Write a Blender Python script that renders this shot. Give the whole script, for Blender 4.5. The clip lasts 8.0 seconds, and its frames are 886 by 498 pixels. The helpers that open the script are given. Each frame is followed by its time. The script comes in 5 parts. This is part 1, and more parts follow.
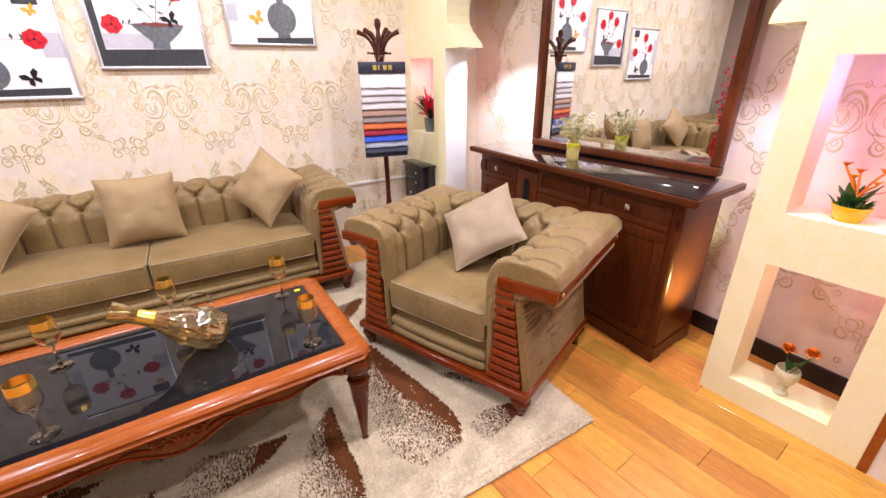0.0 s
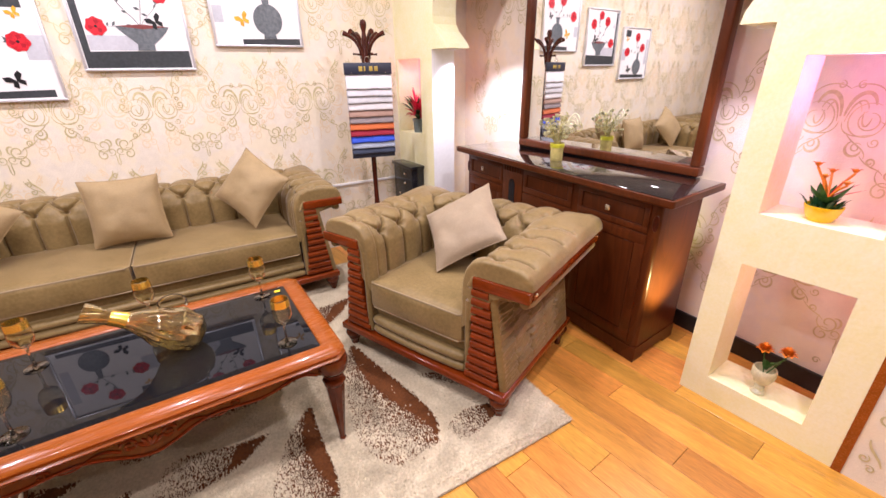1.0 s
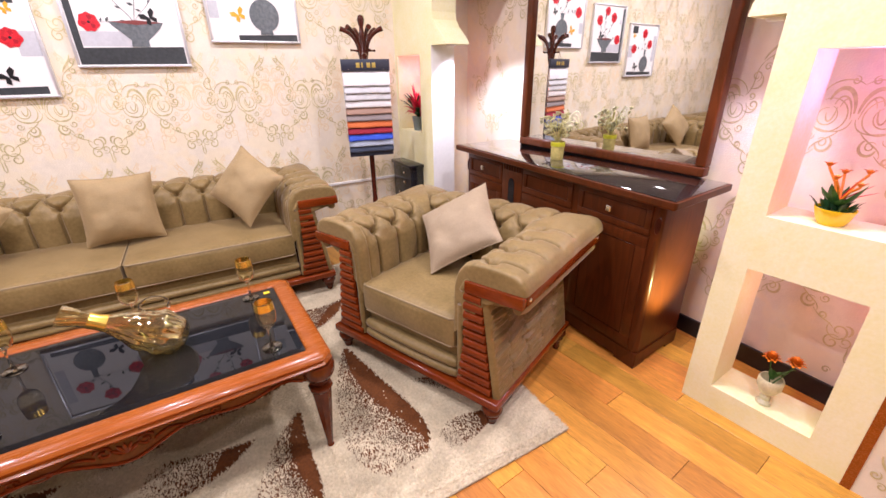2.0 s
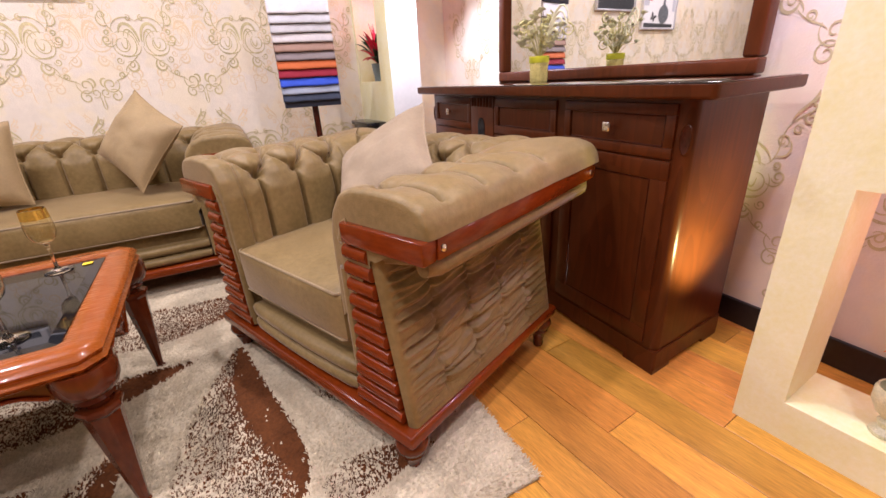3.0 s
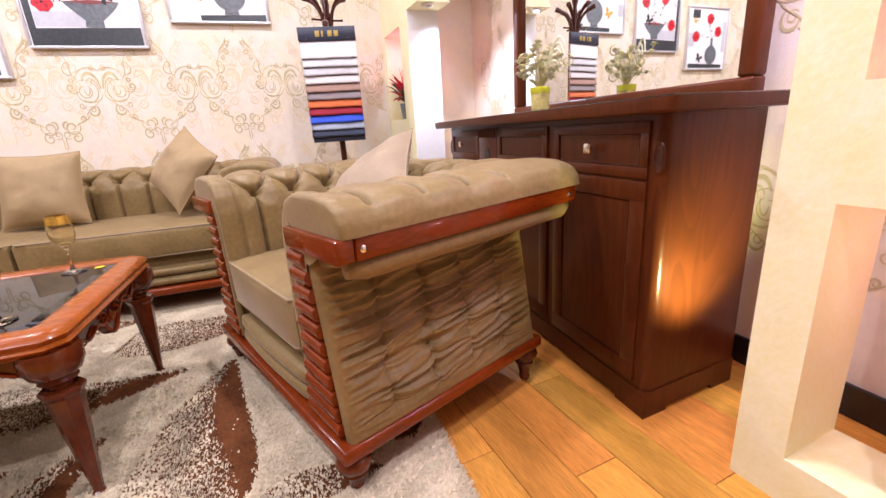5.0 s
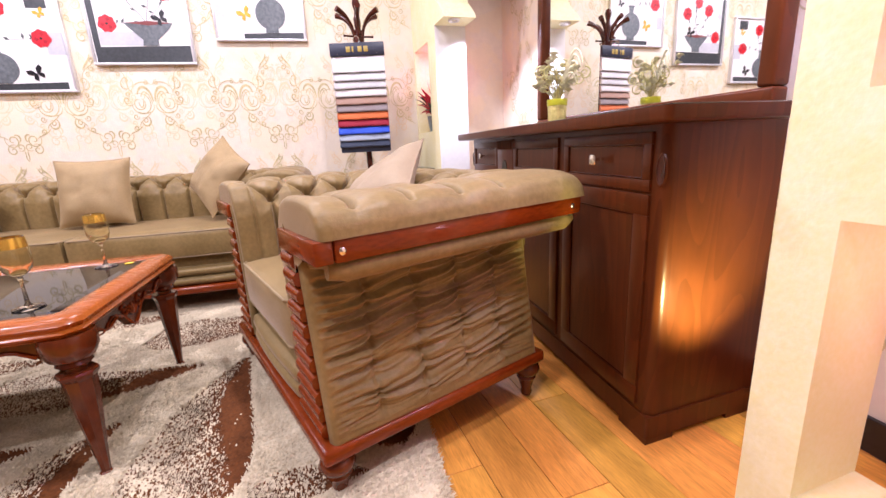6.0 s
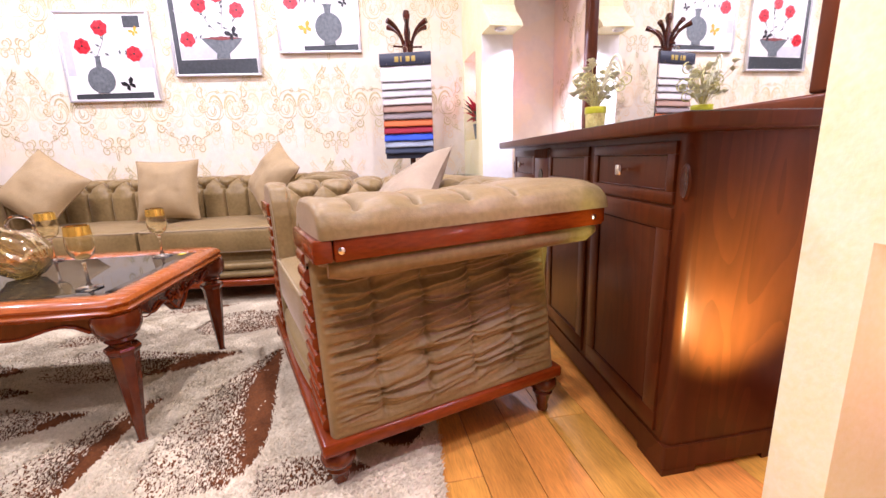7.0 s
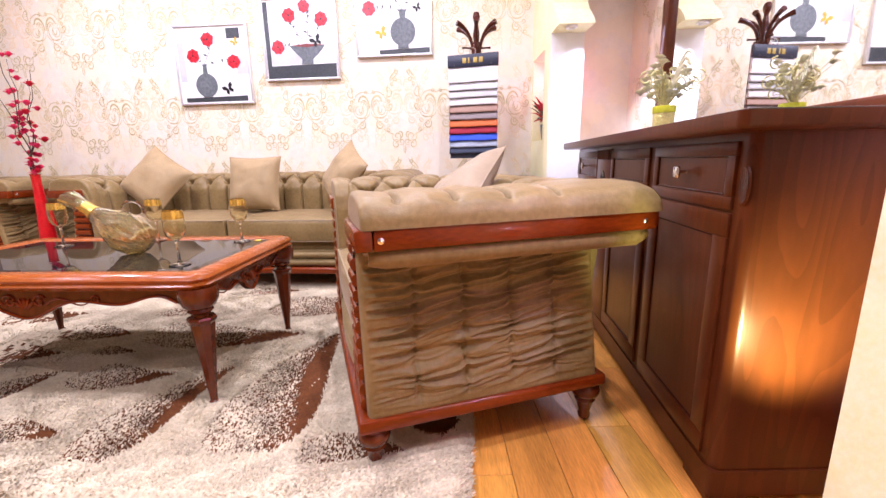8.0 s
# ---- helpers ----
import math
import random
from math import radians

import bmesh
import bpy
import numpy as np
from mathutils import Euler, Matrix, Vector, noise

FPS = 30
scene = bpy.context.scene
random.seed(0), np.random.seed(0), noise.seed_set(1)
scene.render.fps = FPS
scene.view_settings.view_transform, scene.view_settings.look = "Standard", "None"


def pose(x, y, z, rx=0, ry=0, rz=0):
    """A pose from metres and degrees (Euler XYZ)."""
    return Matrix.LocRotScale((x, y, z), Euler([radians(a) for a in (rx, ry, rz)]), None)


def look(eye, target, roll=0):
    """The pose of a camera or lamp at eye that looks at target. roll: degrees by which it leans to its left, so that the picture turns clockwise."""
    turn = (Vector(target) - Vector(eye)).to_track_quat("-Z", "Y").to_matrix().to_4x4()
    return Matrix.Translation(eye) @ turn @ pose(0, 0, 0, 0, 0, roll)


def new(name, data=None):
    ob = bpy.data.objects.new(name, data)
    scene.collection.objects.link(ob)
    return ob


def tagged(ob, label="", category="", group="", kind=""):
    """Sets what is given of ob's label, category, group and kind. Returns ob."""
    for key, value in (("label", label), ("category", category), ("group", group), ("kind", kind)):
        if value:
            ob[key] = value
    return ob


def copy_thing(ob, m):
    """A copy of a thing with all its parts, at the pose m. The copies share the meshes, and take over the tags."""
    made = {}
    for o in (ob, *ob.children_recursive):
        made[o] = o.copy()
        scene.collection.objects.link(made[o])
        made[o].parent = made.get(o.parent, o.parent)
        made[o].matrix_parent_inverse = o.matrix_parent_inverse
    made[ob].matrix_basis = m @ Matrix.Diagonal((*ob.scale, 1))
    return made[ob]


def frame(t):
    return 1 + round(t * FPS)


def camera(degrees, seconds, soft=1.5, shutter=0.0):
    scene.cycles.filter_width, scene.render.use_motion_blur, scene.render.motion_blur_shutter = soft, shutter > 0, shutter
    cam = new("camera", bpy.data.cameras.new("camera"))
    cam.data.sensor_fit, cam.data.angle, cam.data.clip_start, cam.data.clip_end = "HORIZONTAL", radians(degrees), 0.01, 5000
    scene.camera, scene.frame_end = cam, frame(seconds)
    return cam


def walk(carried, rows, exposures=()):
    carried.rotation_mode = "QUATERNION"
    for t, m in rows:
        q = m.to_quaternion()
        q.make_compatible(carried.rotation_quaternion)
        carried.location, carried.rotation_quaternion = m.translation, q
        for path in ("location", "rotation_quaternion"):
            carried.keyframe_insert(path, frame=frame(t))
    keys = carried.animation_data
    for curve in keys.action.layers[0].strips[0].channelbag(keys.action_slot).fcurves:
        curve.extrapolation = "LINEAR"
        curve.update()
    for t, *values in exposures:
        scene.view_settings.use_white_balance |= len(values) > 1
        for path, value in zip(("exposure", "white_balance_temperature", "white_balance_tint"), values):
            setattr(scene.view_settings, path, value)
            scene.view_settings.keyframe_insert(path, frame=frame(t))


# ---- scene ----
cam = camera(94.2, 8.0)
PATH = [
    (0, (0.109, 0.003, 1.434), (1.047, 1.582, 0.643), -0.7),
    (0.5, (0.147, -0.03, 1.431), (1.083, 1.551, 0.641), -0.9),
    (1, (0.193, -0.052, 1.439), (1.128, 1.528, 0.647), -0.9),
    (2.5, (0.325, 0.023, 1.403), (1.222, 1.621, 0.603), -0.9),
    (2.6, (0.366, 0.074, 1.376), (1.263, 1.672, 0.577), -0.9),
    (2.7, (0.519, 0.192, 1.265), (1.386, 1.805, 0.46), -1.6),
    (2.8, (0.684, 0.282, 1.089), (1.514, 1.916, 0.289), -2.8),
    (2.9, (0.815, 0.283, 0.997), (1.624, 1.928, 0.198), -3.8),
    (3, (0.852, 0.271, 0.97), (1.667, 1.927, 0.199), -3.4),
    (3.5, (0.914, 0.226, 0.935), (1.682, 1.925, 0.212), -3.3),
    (4, (0.974, 0.203, 0.903), (1.712, 1.941, 0.244), -3.5),
    (4.5, (1.029, 0.177, 0.888), (1.707, 1.96, 0.287), -3.7),
    (6, (1.193, 0.11, 0.858), (1.626, 2.002, 0.376), -3.0),
    (6.5, (1.257, 0.095, 0.852), (1.58, 2.015, 0.396), -2.5),
    (7, (1.313, 0.082, 0.849), (1.48, 2.027, 0.414), -2.0),
    (7.5, (1.356, 0.067, 0.84), (1.351, 2.022, 0.415), -1.4),
    (8, (1.39, 0.05, 0.84), (1.219, 1.998, 0.418), -1.1),
]
walk(cam, [(t, look(eye, target, roll)) for t, eye, target, roll in PATH],
     [(0.0, 0.0, 6400, 11), (2.5, -0.04, 6400, 11), (3.0, -0.14, 6400, 12), (3.5, -0.08, 6350, 12), (4.5, 0.02, 6250, 12), (6.0, 0.22, 6100, 14), (8.0, 0.34, 5900, 16)])

# ---- world and lights ----
world = bpy.data.worlds.new("room_world")
scene.world = world
world.use_nodes = True
world.node_tree.nodes["Background"].inputs[0].default_value = (0.9, 0.93, 1.0, 1)
world.node_tree.nodes["Background"].inputs[1].default_value = 0.1

ROOM_X0, ROOM_Y0, ROOM_Y1, ROOM_X1, CEIL = -3.0, -2.6, 3.385, 2.50, 2.75
DOWNLIGHTS = [(-1.6, 2.3, 1.0), (-0.35, 2.35, 0.76), (0.9, 2.3, 0.92), (1.74, 0.80, 1.1), (-0.2, 0.9, 1.05), (-1.6, 0.6, 0.8), (0.75, -0.3, 0.95), (-0.8, -1.2, 0.6)]


def lamp(name, kind, energy, m, colour=(1, 1, 1), **props):
    data = bpy.data.lights.new(name, kind)
    data.energy, data.color = energy, colour
    for k in props:
        if k == "size":
            data.shape, data.size = "DISK", props[k]
        elif k == "radius":
            data.shadow_soft_size = props[k]
        elif k == "cone":
            data.spot_size, data.spot_blend = radians(props[k]), 0.55
        elif k == "spread":
            data.spread = radians(props[k])
    ob = new(name, data)
    ob.matrix_world = m
    return ob


DOWN = 29.7
for lx, ly, share in DOWNLIGHTS:
    lamp("downlight_lamp", "AREA", DOWN * share, pose(lx, ly, CEIL - 0.03), (1.0, 0.935, 1.07), size=0.11)
# spots under the arch's corbels and in the niches
lamp("far_corbel_lamp", "SPOT", 56.0, look((1.93, 2.72, 1.57), (2.20, 2.66, 0.95)), (0.74, 0.76, 1.0), radius=0.02, cone=120)
lamp("near_corbel_lamp", "SPOT", 24.0, look((2.10, 0.80, 1.555), (2.17, 0.92, 0.9)), (0.80, 0.70, 1.0), radius=0.02, cone=110)
lamp("jamb_spot_lamp", "SPOT", 24.0, look((2.065, 0.758, 0.37), (2.105, 0.97, 0.46)), (1.0, 1.0, 0.42), radius=0.045, cone=94)
lamp("upper_niche_lamp", "POINT", 3.4, pose(2.13, 0.43, 1.44), (0.95, 0.26, 1.0), radius=0.02)
lamp("lower_niche_lamp", "POINT", 0.8, pose(2.12, 0.40, 0.665), (1.0, 0.66, 0.82), radius=0.02)
lamp("far_niche_lamp", "POINT", 1.6, pose(1.97, 3.2, 1.40), (1.0, 0.28, 0.60), radius=0.03)
# pink strip lights hidden behind the arch wall
lamp("near_strip_lamp", "POINT", 3.0, pose(2.36, 0.02, 0.80), (1.0, 0.32, 0.52), radius=0.05)
lamp("far_strip_lamp", "POINT", 0.14, pose(2.20, 3.10, 0.72), (1.0, 0.22, 0.48), radius=0.05)


# ---- materials ----
def mat(name, colour, rough=0.5, metal=0.0, var=0.25, scale=8.0, bump=0.0, bump_scale=60.0, coat=0.0, sheen=0.0, stretch=(1, 1, 1), island=0.0, second=None, spec=0.5):
    """A surface with variation at two scales and fine relief."""
    m = bpy.data.materials.new(name)
    m.use_nodes = True
    nt = m.node_tree
    n, l = nt.nodes, nt.links
    b = n["Principled BSDF"]
    b.inputs["Roughness"].default_value, b.inputs["Metallic"].default_value = rough, metal
    b.inputs["Coat Weight"].default_value = coat
    b.inputs["Specular IOR Level"].default_value = spec
    b.inputs["Coat Roughness"].default_value = 0.06
    b.inputs["Sheen Weight"].default_value = sheen
    b.inputs["Sheen Roughness"].default_value = 0.4
    b.inputs["Sheen Tint"].default_value = (1.0, 0.83, 0.74, 1)
    tc = n.new("ShaderNodeTexCoord")
    mp = n.new("ShaderNodeMapping")
    mp.inputs["Scale"].default_value = stretch
    l.new(tc.outputs["Object"], mp.inputs[0])
    big, fine = n.new("ShaderNodeTexNoise"), n.new("ShaderNodeTexNoise")
    big.inputs["Scale"].default_value, fine.inputs["Scale"].default_value = scale, scale * 9
    big.inputs["Detail"].default_value, fine.inputs["Detail"].default_value = 4, 3
    l.new(mp.outputs[0], big.inputs["Vector"])
    l.new(mp.outputs[0], fine.inputs["Vector"])
    add = n.new("ShaderNodeMath")
    add.operation = "ADD"
    l.new(big.outputs["Fac"], add.inputs[0])
    l.new(fine.outputs["Fac"], add.inputs[1])
    ramp = n.new("ShaderNodeMapRange")
    ramp.inputs["From Min"].default_value, ramp.inputs["From Max"].default_value = 0.7, 1.3
    l.new(add.outputs[0], ramp.inputs["Value"])
    mix = n.new("ShaderNodeMix")
    mix.data_type = "RGBA"
    lo = [c * (1 - var) for c in colour]
    hi = second or [min(1.0, c * (1 + var)) for c in colour]
    mix.inputs["A"].default_value, mix.inputs["B"].default_value = (*lo, 1), (*hi, 1)
    l.new(ramp.outputs[0], mix.inputs["Factor"])
    out = mix.outputs["Result"]
    if island:
        info = n.new("ShaderNodeObjectInfo")
        hsv = n.new("ShaderNodeHueSaturation")
        mr = n.new("ShaderNodeMapRange")
        mr.inputs["To Min"].default_value, mr.inputs["To Max"].default_value = 1 - island, 1 + island
        l.new(info.outputs["Random"], mr.inputs["Value"])
        l.new(mr.outputs[0], hsv.inputs["Value"])
        hr = n.new("ShaderNodeMapRange")
        hr.inputs["To Min"].default_value, hr.inputs["To Max"].default_value = 0.488, 0.512
        wn = n.new("ShaderNodeTexWhiteNoise")
        wn.noise_dimensions = "1D"
        l.new(info.outputs["Random"], wn.inputs["W"])
        l.new(wn.outputs["Value"], hr.inputs["Value"])
        l.new(hr.outputs[0], hsv.inputs["Hue"])
        l.new(out, hsv.inputs["Color"])
        out = hsv.outputs["Color"]
    l.new(out, b.inputs["Base Color"])
    rr = n.new("ShaderNodeMapRange")
    rr.inputs["To Min"].default_value, rr.inputs["To Max"].default_value = max(0.02, rough * 0.85), min(1, rough * 1.15)
    l.new(fine.outputs["Fac"], rr.inputs["Value"])
    l.new(rr.outputs[0], b.inputs["Roughness"])
    if bump:
        tx = n.new("ShaderNodeTexNoise")
        tx.inputs["Scale"].default_value, tx.inputs["Detail"].default_value = bump_scale, 4
        l.new(mp.outputs[0], tx.inputs["Vector"])
        bp = n.new("ShaderNodeBump")
        bp.inputs["Strength"].default_value, bp.inputs["Distance"].default_value = bump, 0.01
        l.new(tx.outputs["Fac"], bp.inputs["Height"])
        l.new(bp.outputs[0], b.inputs["Normal"])
    return m


def grain(m):
    """Cathedral veneer figure: contour lines of a noise drawn out along z."""
    n, l = m.node_tree.nodes, m.node_tree.links
    b = n["Principled BSDF"]
    old = b.inputs["Base Color"].links[0].from_socket
    tc, mp, tx = n.new("ShaderNodeTexCoord"), n.new("ShaderNodeMapping"), n.new("ShaderNodeTexNoise")
    mp.inputs["Scale"].default_value = (7.0, 7.0, 1.1)
    tx.inputs["Scale"].default_value, tx.inputs["Detail"].default_value = 1.0, 1.5
    l.new(tc.outputs["Object"], mp.inputs[0])
    l.new(mp.outputs[0], tx.inputs["Vector"])
    mul, fr, mr = n.new("ShaderNodeMath"), n.new("ShaderNodeMath"), n.new("ShaderNodeMapRange")
    mul.operation, fr.operation = "MULTIPLY", "FRACT"
    mul.inputs[1].default_value = 11.0
    l.new(tx.outputs["Fac"], mul.inputs[0])
    l.new(mul.outputs[0], fr.inputs[0])
    l.new(fr.outputs[0], mr.inputs["Value"])
    mr.inputs["To Min"].default_value, mr.inputs["To Max"].default_value = 0.84, 1.10
    hsv = n.new("ShaderNodeHueSaturation")
    l.new(mr.outputs[0], hsv.inputs["Value"])
    l.new(old, hsv.inputs["Color"])
    l.new(hsv.outputs["Color"], b.inputs["Base Color"])


def glass_mat(name, colour, rough=0.02, ior=1.45):
    m = bpy.data.materials.new(name)
    m.use_nodes = True
    b = m.node_tree.nodes["Principled BSDF"]
    b.inputs["Base Color"].default_value = (*colour, 1)
    b.inputs["Roughness"].default_value, b.inputs["IOR"].default_value = rough, ior
    b.inputs["Transmission Weight"].default_value = 1.0
    return m


def glow_mat(name, colour, strength):
    m = bpy.data.materials.new(name)
    m.use_nodes = True
    b = m.node_tree.nodes["Principled BSDF"]
    b.inputs["Base Color"].default_value = (*colour, 1)
    b.inputs["Emission Color"].default_value = (*colour, 1)
    b.inputs["Emission Strength"].default_value = strength
    return m


M_PAPER = mat("cream_wallpaper", (0.77, 0.685, 0.55), 0.75, var=0.05, scale=3.0, bump=0.15, bump_scale=120)
nt = M_PAPER.node_tree
vor = nt.nodes.new("ShaderNodeTexNoise")
vor.inputs["Scale"].default_value, vor.inputs["Detail"].default_value = 7.0, 5
patch = nt.nodes.new("ShaderNodeMapRange")
patch.inputs["From Min"].default_value, patch.inputs["From Max"].default_value = 0.48, 0.56
blend = nt.nodes.new("ShaderNodeMix")
blend.data_type = "RGBA"
blend.inputs["B"].default_value = (0.83, 0.70, 0.46, 1)
nt.links.new(nt.nodes["Texture Coordinate"].outputs["Object"], vor.inputs["Vector"])
nt.links.new(vor.outputs["Fac"], patch.inputs["Value"])
half_patch = nt.nodes.new("ShaderNodeMath")
half_patch.operation = "MULTIPLY"
half_patch.inputs[1].default_value = 0.45
nt.links.new(patch.outputs[0], half_patch.inputs[0])
nt.links.new(half_patch.outputs[0], blend.inputs["Factor"])
nt.links.new(nt.nodes["Mix"].outputs["Result"], blend.inputs["A"])
nt.links.new(blend.outputs["Result"], nt.nodes["Principled BSDF"].inputs["Base Color"])
M_SCROLL = mat("gold_scroll_print", (0.585, 0.50, 0.265), 0.5, var=0.2, scale=5.0)
M_MOTIF = mat("pale_peach_print", (0.78, 0.615, 0.385), 0.7, var=0.06, scale=9.0)
M_PLASTER = mat("cream_plaster", (0.87, 0.80, 0.42), 0.8, var=0.05, scale=9.0, bump=0.12, bump_scale=40, second=(0.87, 0.82, 0.56))
M_WHITE = mat("white_paint", (0.8, 0.78, 0.74), 0.6, var=0.04, scale=4.0, bump=0.05)
M_CEIL = mat("grey_ceiling_paint", (0.36, 0.345, 0.33), 0.8, var=0.05, scale=4.0)
M_HALL = mat("taupe_wall_paint", (0.26, 0.20, 0.15), 0.8, var=0.08, scale=3.0)
M_FABRIC = mat("olive_velvet", (0.205, 0.136, 0.046), 0.42, var=0.12, scale=7.0, bump=0.14, bump_scale=240, sheen=0.26, second=(0.262, 0.177, 0.068), spec=0.28)
M_PILLOW = mat("tan_velvet", (0.335, 0.232, 0.105), 0.68, var=0.10, scale=14.0, bump=0.3, bump_scale=260, sheen=0.12)
M_PALEPILLOW = mat("pale_tan_velvet", (0.330, 0.245, 0.150), 0.68, var=0.10, scale=14.0, bump=0.3, bump_scale=260, sheen=0.2)
M_PIPING = mat("pale_piping", (0.27, 0.195, 0.10), 0.6, var=0.1, scale=30.0)
M_RED = mat("red_mahogany", (0.175, 0.027, 0.003), 0.20, var=0.26, scale=4.0, bump=0.04, bump_scale=40, coat=0.22, stretch=(1, 1, 4), spec=0.25)
M_DARKRED = mat("dark_mahogany", (0.060, 0.012, 0.006), 0.25, var=0.35, scale=7.0, coat=0.35, spec=0.25)
M_TABLE = mat("table_wood", (0.285, 0.068, 0.007), 0.27, var=0.16, scale=4.0, bump=0.03, bump_scale=40, coat=0.18, stretch=(0.6, 6, 6), spec=0.25)
M_LEG = mat("brown_red_turned_wood", (0.098, 0.018, 0.004), 0.22, var=0.28, scale=6.0, coat=0.3, stretch=(1, 1, 0.5), spec=0.3)
M_DRESSER = mat("brown_mahogany_veneer", (0.086, 0.0205, 0.005), 0.30, var=0.10, scale=3.0, bump=0.0, bump_scale=30, coat=0.08, stretch=(2, 2, 0.5), spec=0.20)
grain(M_DRESSER)
M_GRANITE = mat("black_polished_top", (0.012, 0.010, 0.010), 0.04, var=0.5, scale=30.0, coat=1.0)
M_BLACK = mat("black_gloss", (0.012, 0.012, 0.014), 0.12, var=0.3, scale=6.0)
M_BASE = mat("black_baseboard", (0.016, 0.013, 0.012), 0.35, var=0.3, scale=6.0)
M_PLANK = mat("honey_floor_wood", (0.56, 0.240, 0.040), 0.33, var=0.30, scale=3.2, bump=0.05, bump_scale=30, coat=0.15, stretch=(8, 0.8, 1), island=0.22)
M_GAP = mat("floor_joint", (0.10, 0.045, 0.015), 0.8, var=0.2)
M_RUGBACK = mat("rug_backing", (0.44, 0.37, 0.26), 0.95, var=0.15, scale=40.0, bump=0.4)
M_CREAMPILE = mat("cream_pile", (0.56, 0.470, 0.315), 0.85, var=0.20, scale=9.0, sheen=0.1)
M_BROWNPILE = mat("brown_pile", (0.115, 0.038, 0.011), 0.9, var=0.30, scale=12.0, spec=0.15)
M_DARKPILE = mat("dark_brown_pile", (0.085, 0.030, 0.011), 0.9, var=0.35, scale=12.0, spec=0.15)
M_CHROME = mat("bright_chrome", (0.85, 0.83, 0.80), 0.12, metal=1.0, var=0.04)
M_SILVER = mat("silver_frame", (0.72, 0.72, 0.73), 0.35, metal=0.6, var=0.06, scale=20.0)
M_MIRROR = mat("mirror_silver", (0.93, 0.93, 0.92), 0.015, metal=1.0, var=0.005)
M_GLASS = glass_mat("clear_glass", (0.99, 0.96, 0.88))
M_AMBER = glass_mat("amber_tinted_glass", (1.0, 0.97, 0.84))
M_CARAFE = glass_mat("lustred_amber_glass", (1.0, 0.93, 0.66), 0.03)
M_CARAFE.node_tree.nodes["Principled BSDF"].inputs["Metallic"].default_value = 0.28
M_SMOKE = mat("smoked_glass_top", (0.007, 0.0075, 0.009), 0.02, var=0.25, scale=3.0, spec=0.26)
M_GOLD = mat("gold_band", (0.95, 0.60, 0.11), 0.22, metal=0.8, var=0.12, scale=40.0)


# ---- mesh helpers ----
def obj(name, bm, material, parent=None, label="", smooth=True):
    me = bpy.data.meshes.new(name)
    bm.to_mesh(me)
    bm.free()
    for mm in material if isinstance(material, (list, tuple)) else [material]:
        me.materials.append(mm)
    if smooth:
        broad = me.attributes.get("broad")
        flags = [not d.value for d in broad.data] if broad else [True] * len(me.polygons)
        me.polygons.foreach_set("use_smooth", flags)
        me.set_sharp_from_angle(angle=radians(38))
    ob = new(name, me)
    if parent:
        ob.parent = parent
    if label:
        ob["label"] = label
    return ob


def part(name, bm, material, parent, label="", smooth=True):
    return obj(name, bm, material, parent, label, smooth)


def grid_obj(name, verts, faces, material, parent=None, label=""):
    me = bpy.data.meshes.new(name)
    me.from_pydata([tuple(v) for v in verts], [], faces)
    for mm in material if isinstance(material, (list, tuple)) else [material]:
        me.materials.append(mm)
    me.polygons.foreach_set("use_smooth", [True] * len(me.polygons))
    ob = new(name, me)
    if parent:
        ob.parent = parent
    if label:
        ob["label"] = label
    return ob


def thing(name, m, label, category, group="", kind=""):
    ob = new(name)
    ob.empty_display_size = 0.1
    ob.matrix_world = m
    return tagged(ob, label, category, group, kind)


def mark_broad(bm):
    """Broad faces square to the axes stay truly flat; only rounded edges shade smoothly."""
    bm.normal_update()
    lay = bm.faces.layers.int.new("broad")
    for f in bm.faces:
        f[lay] = int(max(abs(c) for c in f.normal) > 0.9995)


def box(x0, x1, y0, y1, z0, z1, bevel=0.0, seg=2, bm=None):
    bm2 = bmesh.new()
    bmesh.ops.create_cube(bm2, size=1)
    for v in bm2.verts:
        v.co = ((x0 + x1) / 2 + v.co.x * (x1 - x0), (y0 + y1) / 2 + v.co.y * (y1 - y0), (z0 + z1) / 2 + v.co.z * (z1 - z0))
    if bevel:
        bmesh.ops.bevel(bm2, geom=list(bm2.edges), offset=bevel, segments=seg, profile=0.5, affect="EDGES")
        mark_broad(bm2)
    if bm is None:
        return bm2
    join(bm, bm2)
    return bm


def join(bm, other):
    me = bpy.data.meshes.new("joined")
    other.to_mesh(me)
    other.free()
    bm.from_mesh(me)
    bpy.data.meshes.remove(me)


def lathe(profile, seg=24, m=None, bm=None, close=False):
    """Turned solid from (radius, z) pairs."""
    bm = bm or bmesh.new()
    rings = []
    for r, z in profile:
        ring = []
        for k in range(seg):
            a = 2 * math.pi * k / seg
            p = Vector((r * math.cos(a), r * math.sin(a), z))
            ring.append(bm.verts.new(m @ p if m else p))
        rings.append(ring)
    for a, b in zip(rings, rings[1:]):
        for k in range(seg):
            bm.faces.new((a[k], a[(k + 1) % seg], b[(k + 1) % seg], b[k]))
    if close:
        bm.faces.new(list(reversed(rings[0])))
        bm.faces.new(rings[-1])
    return bm


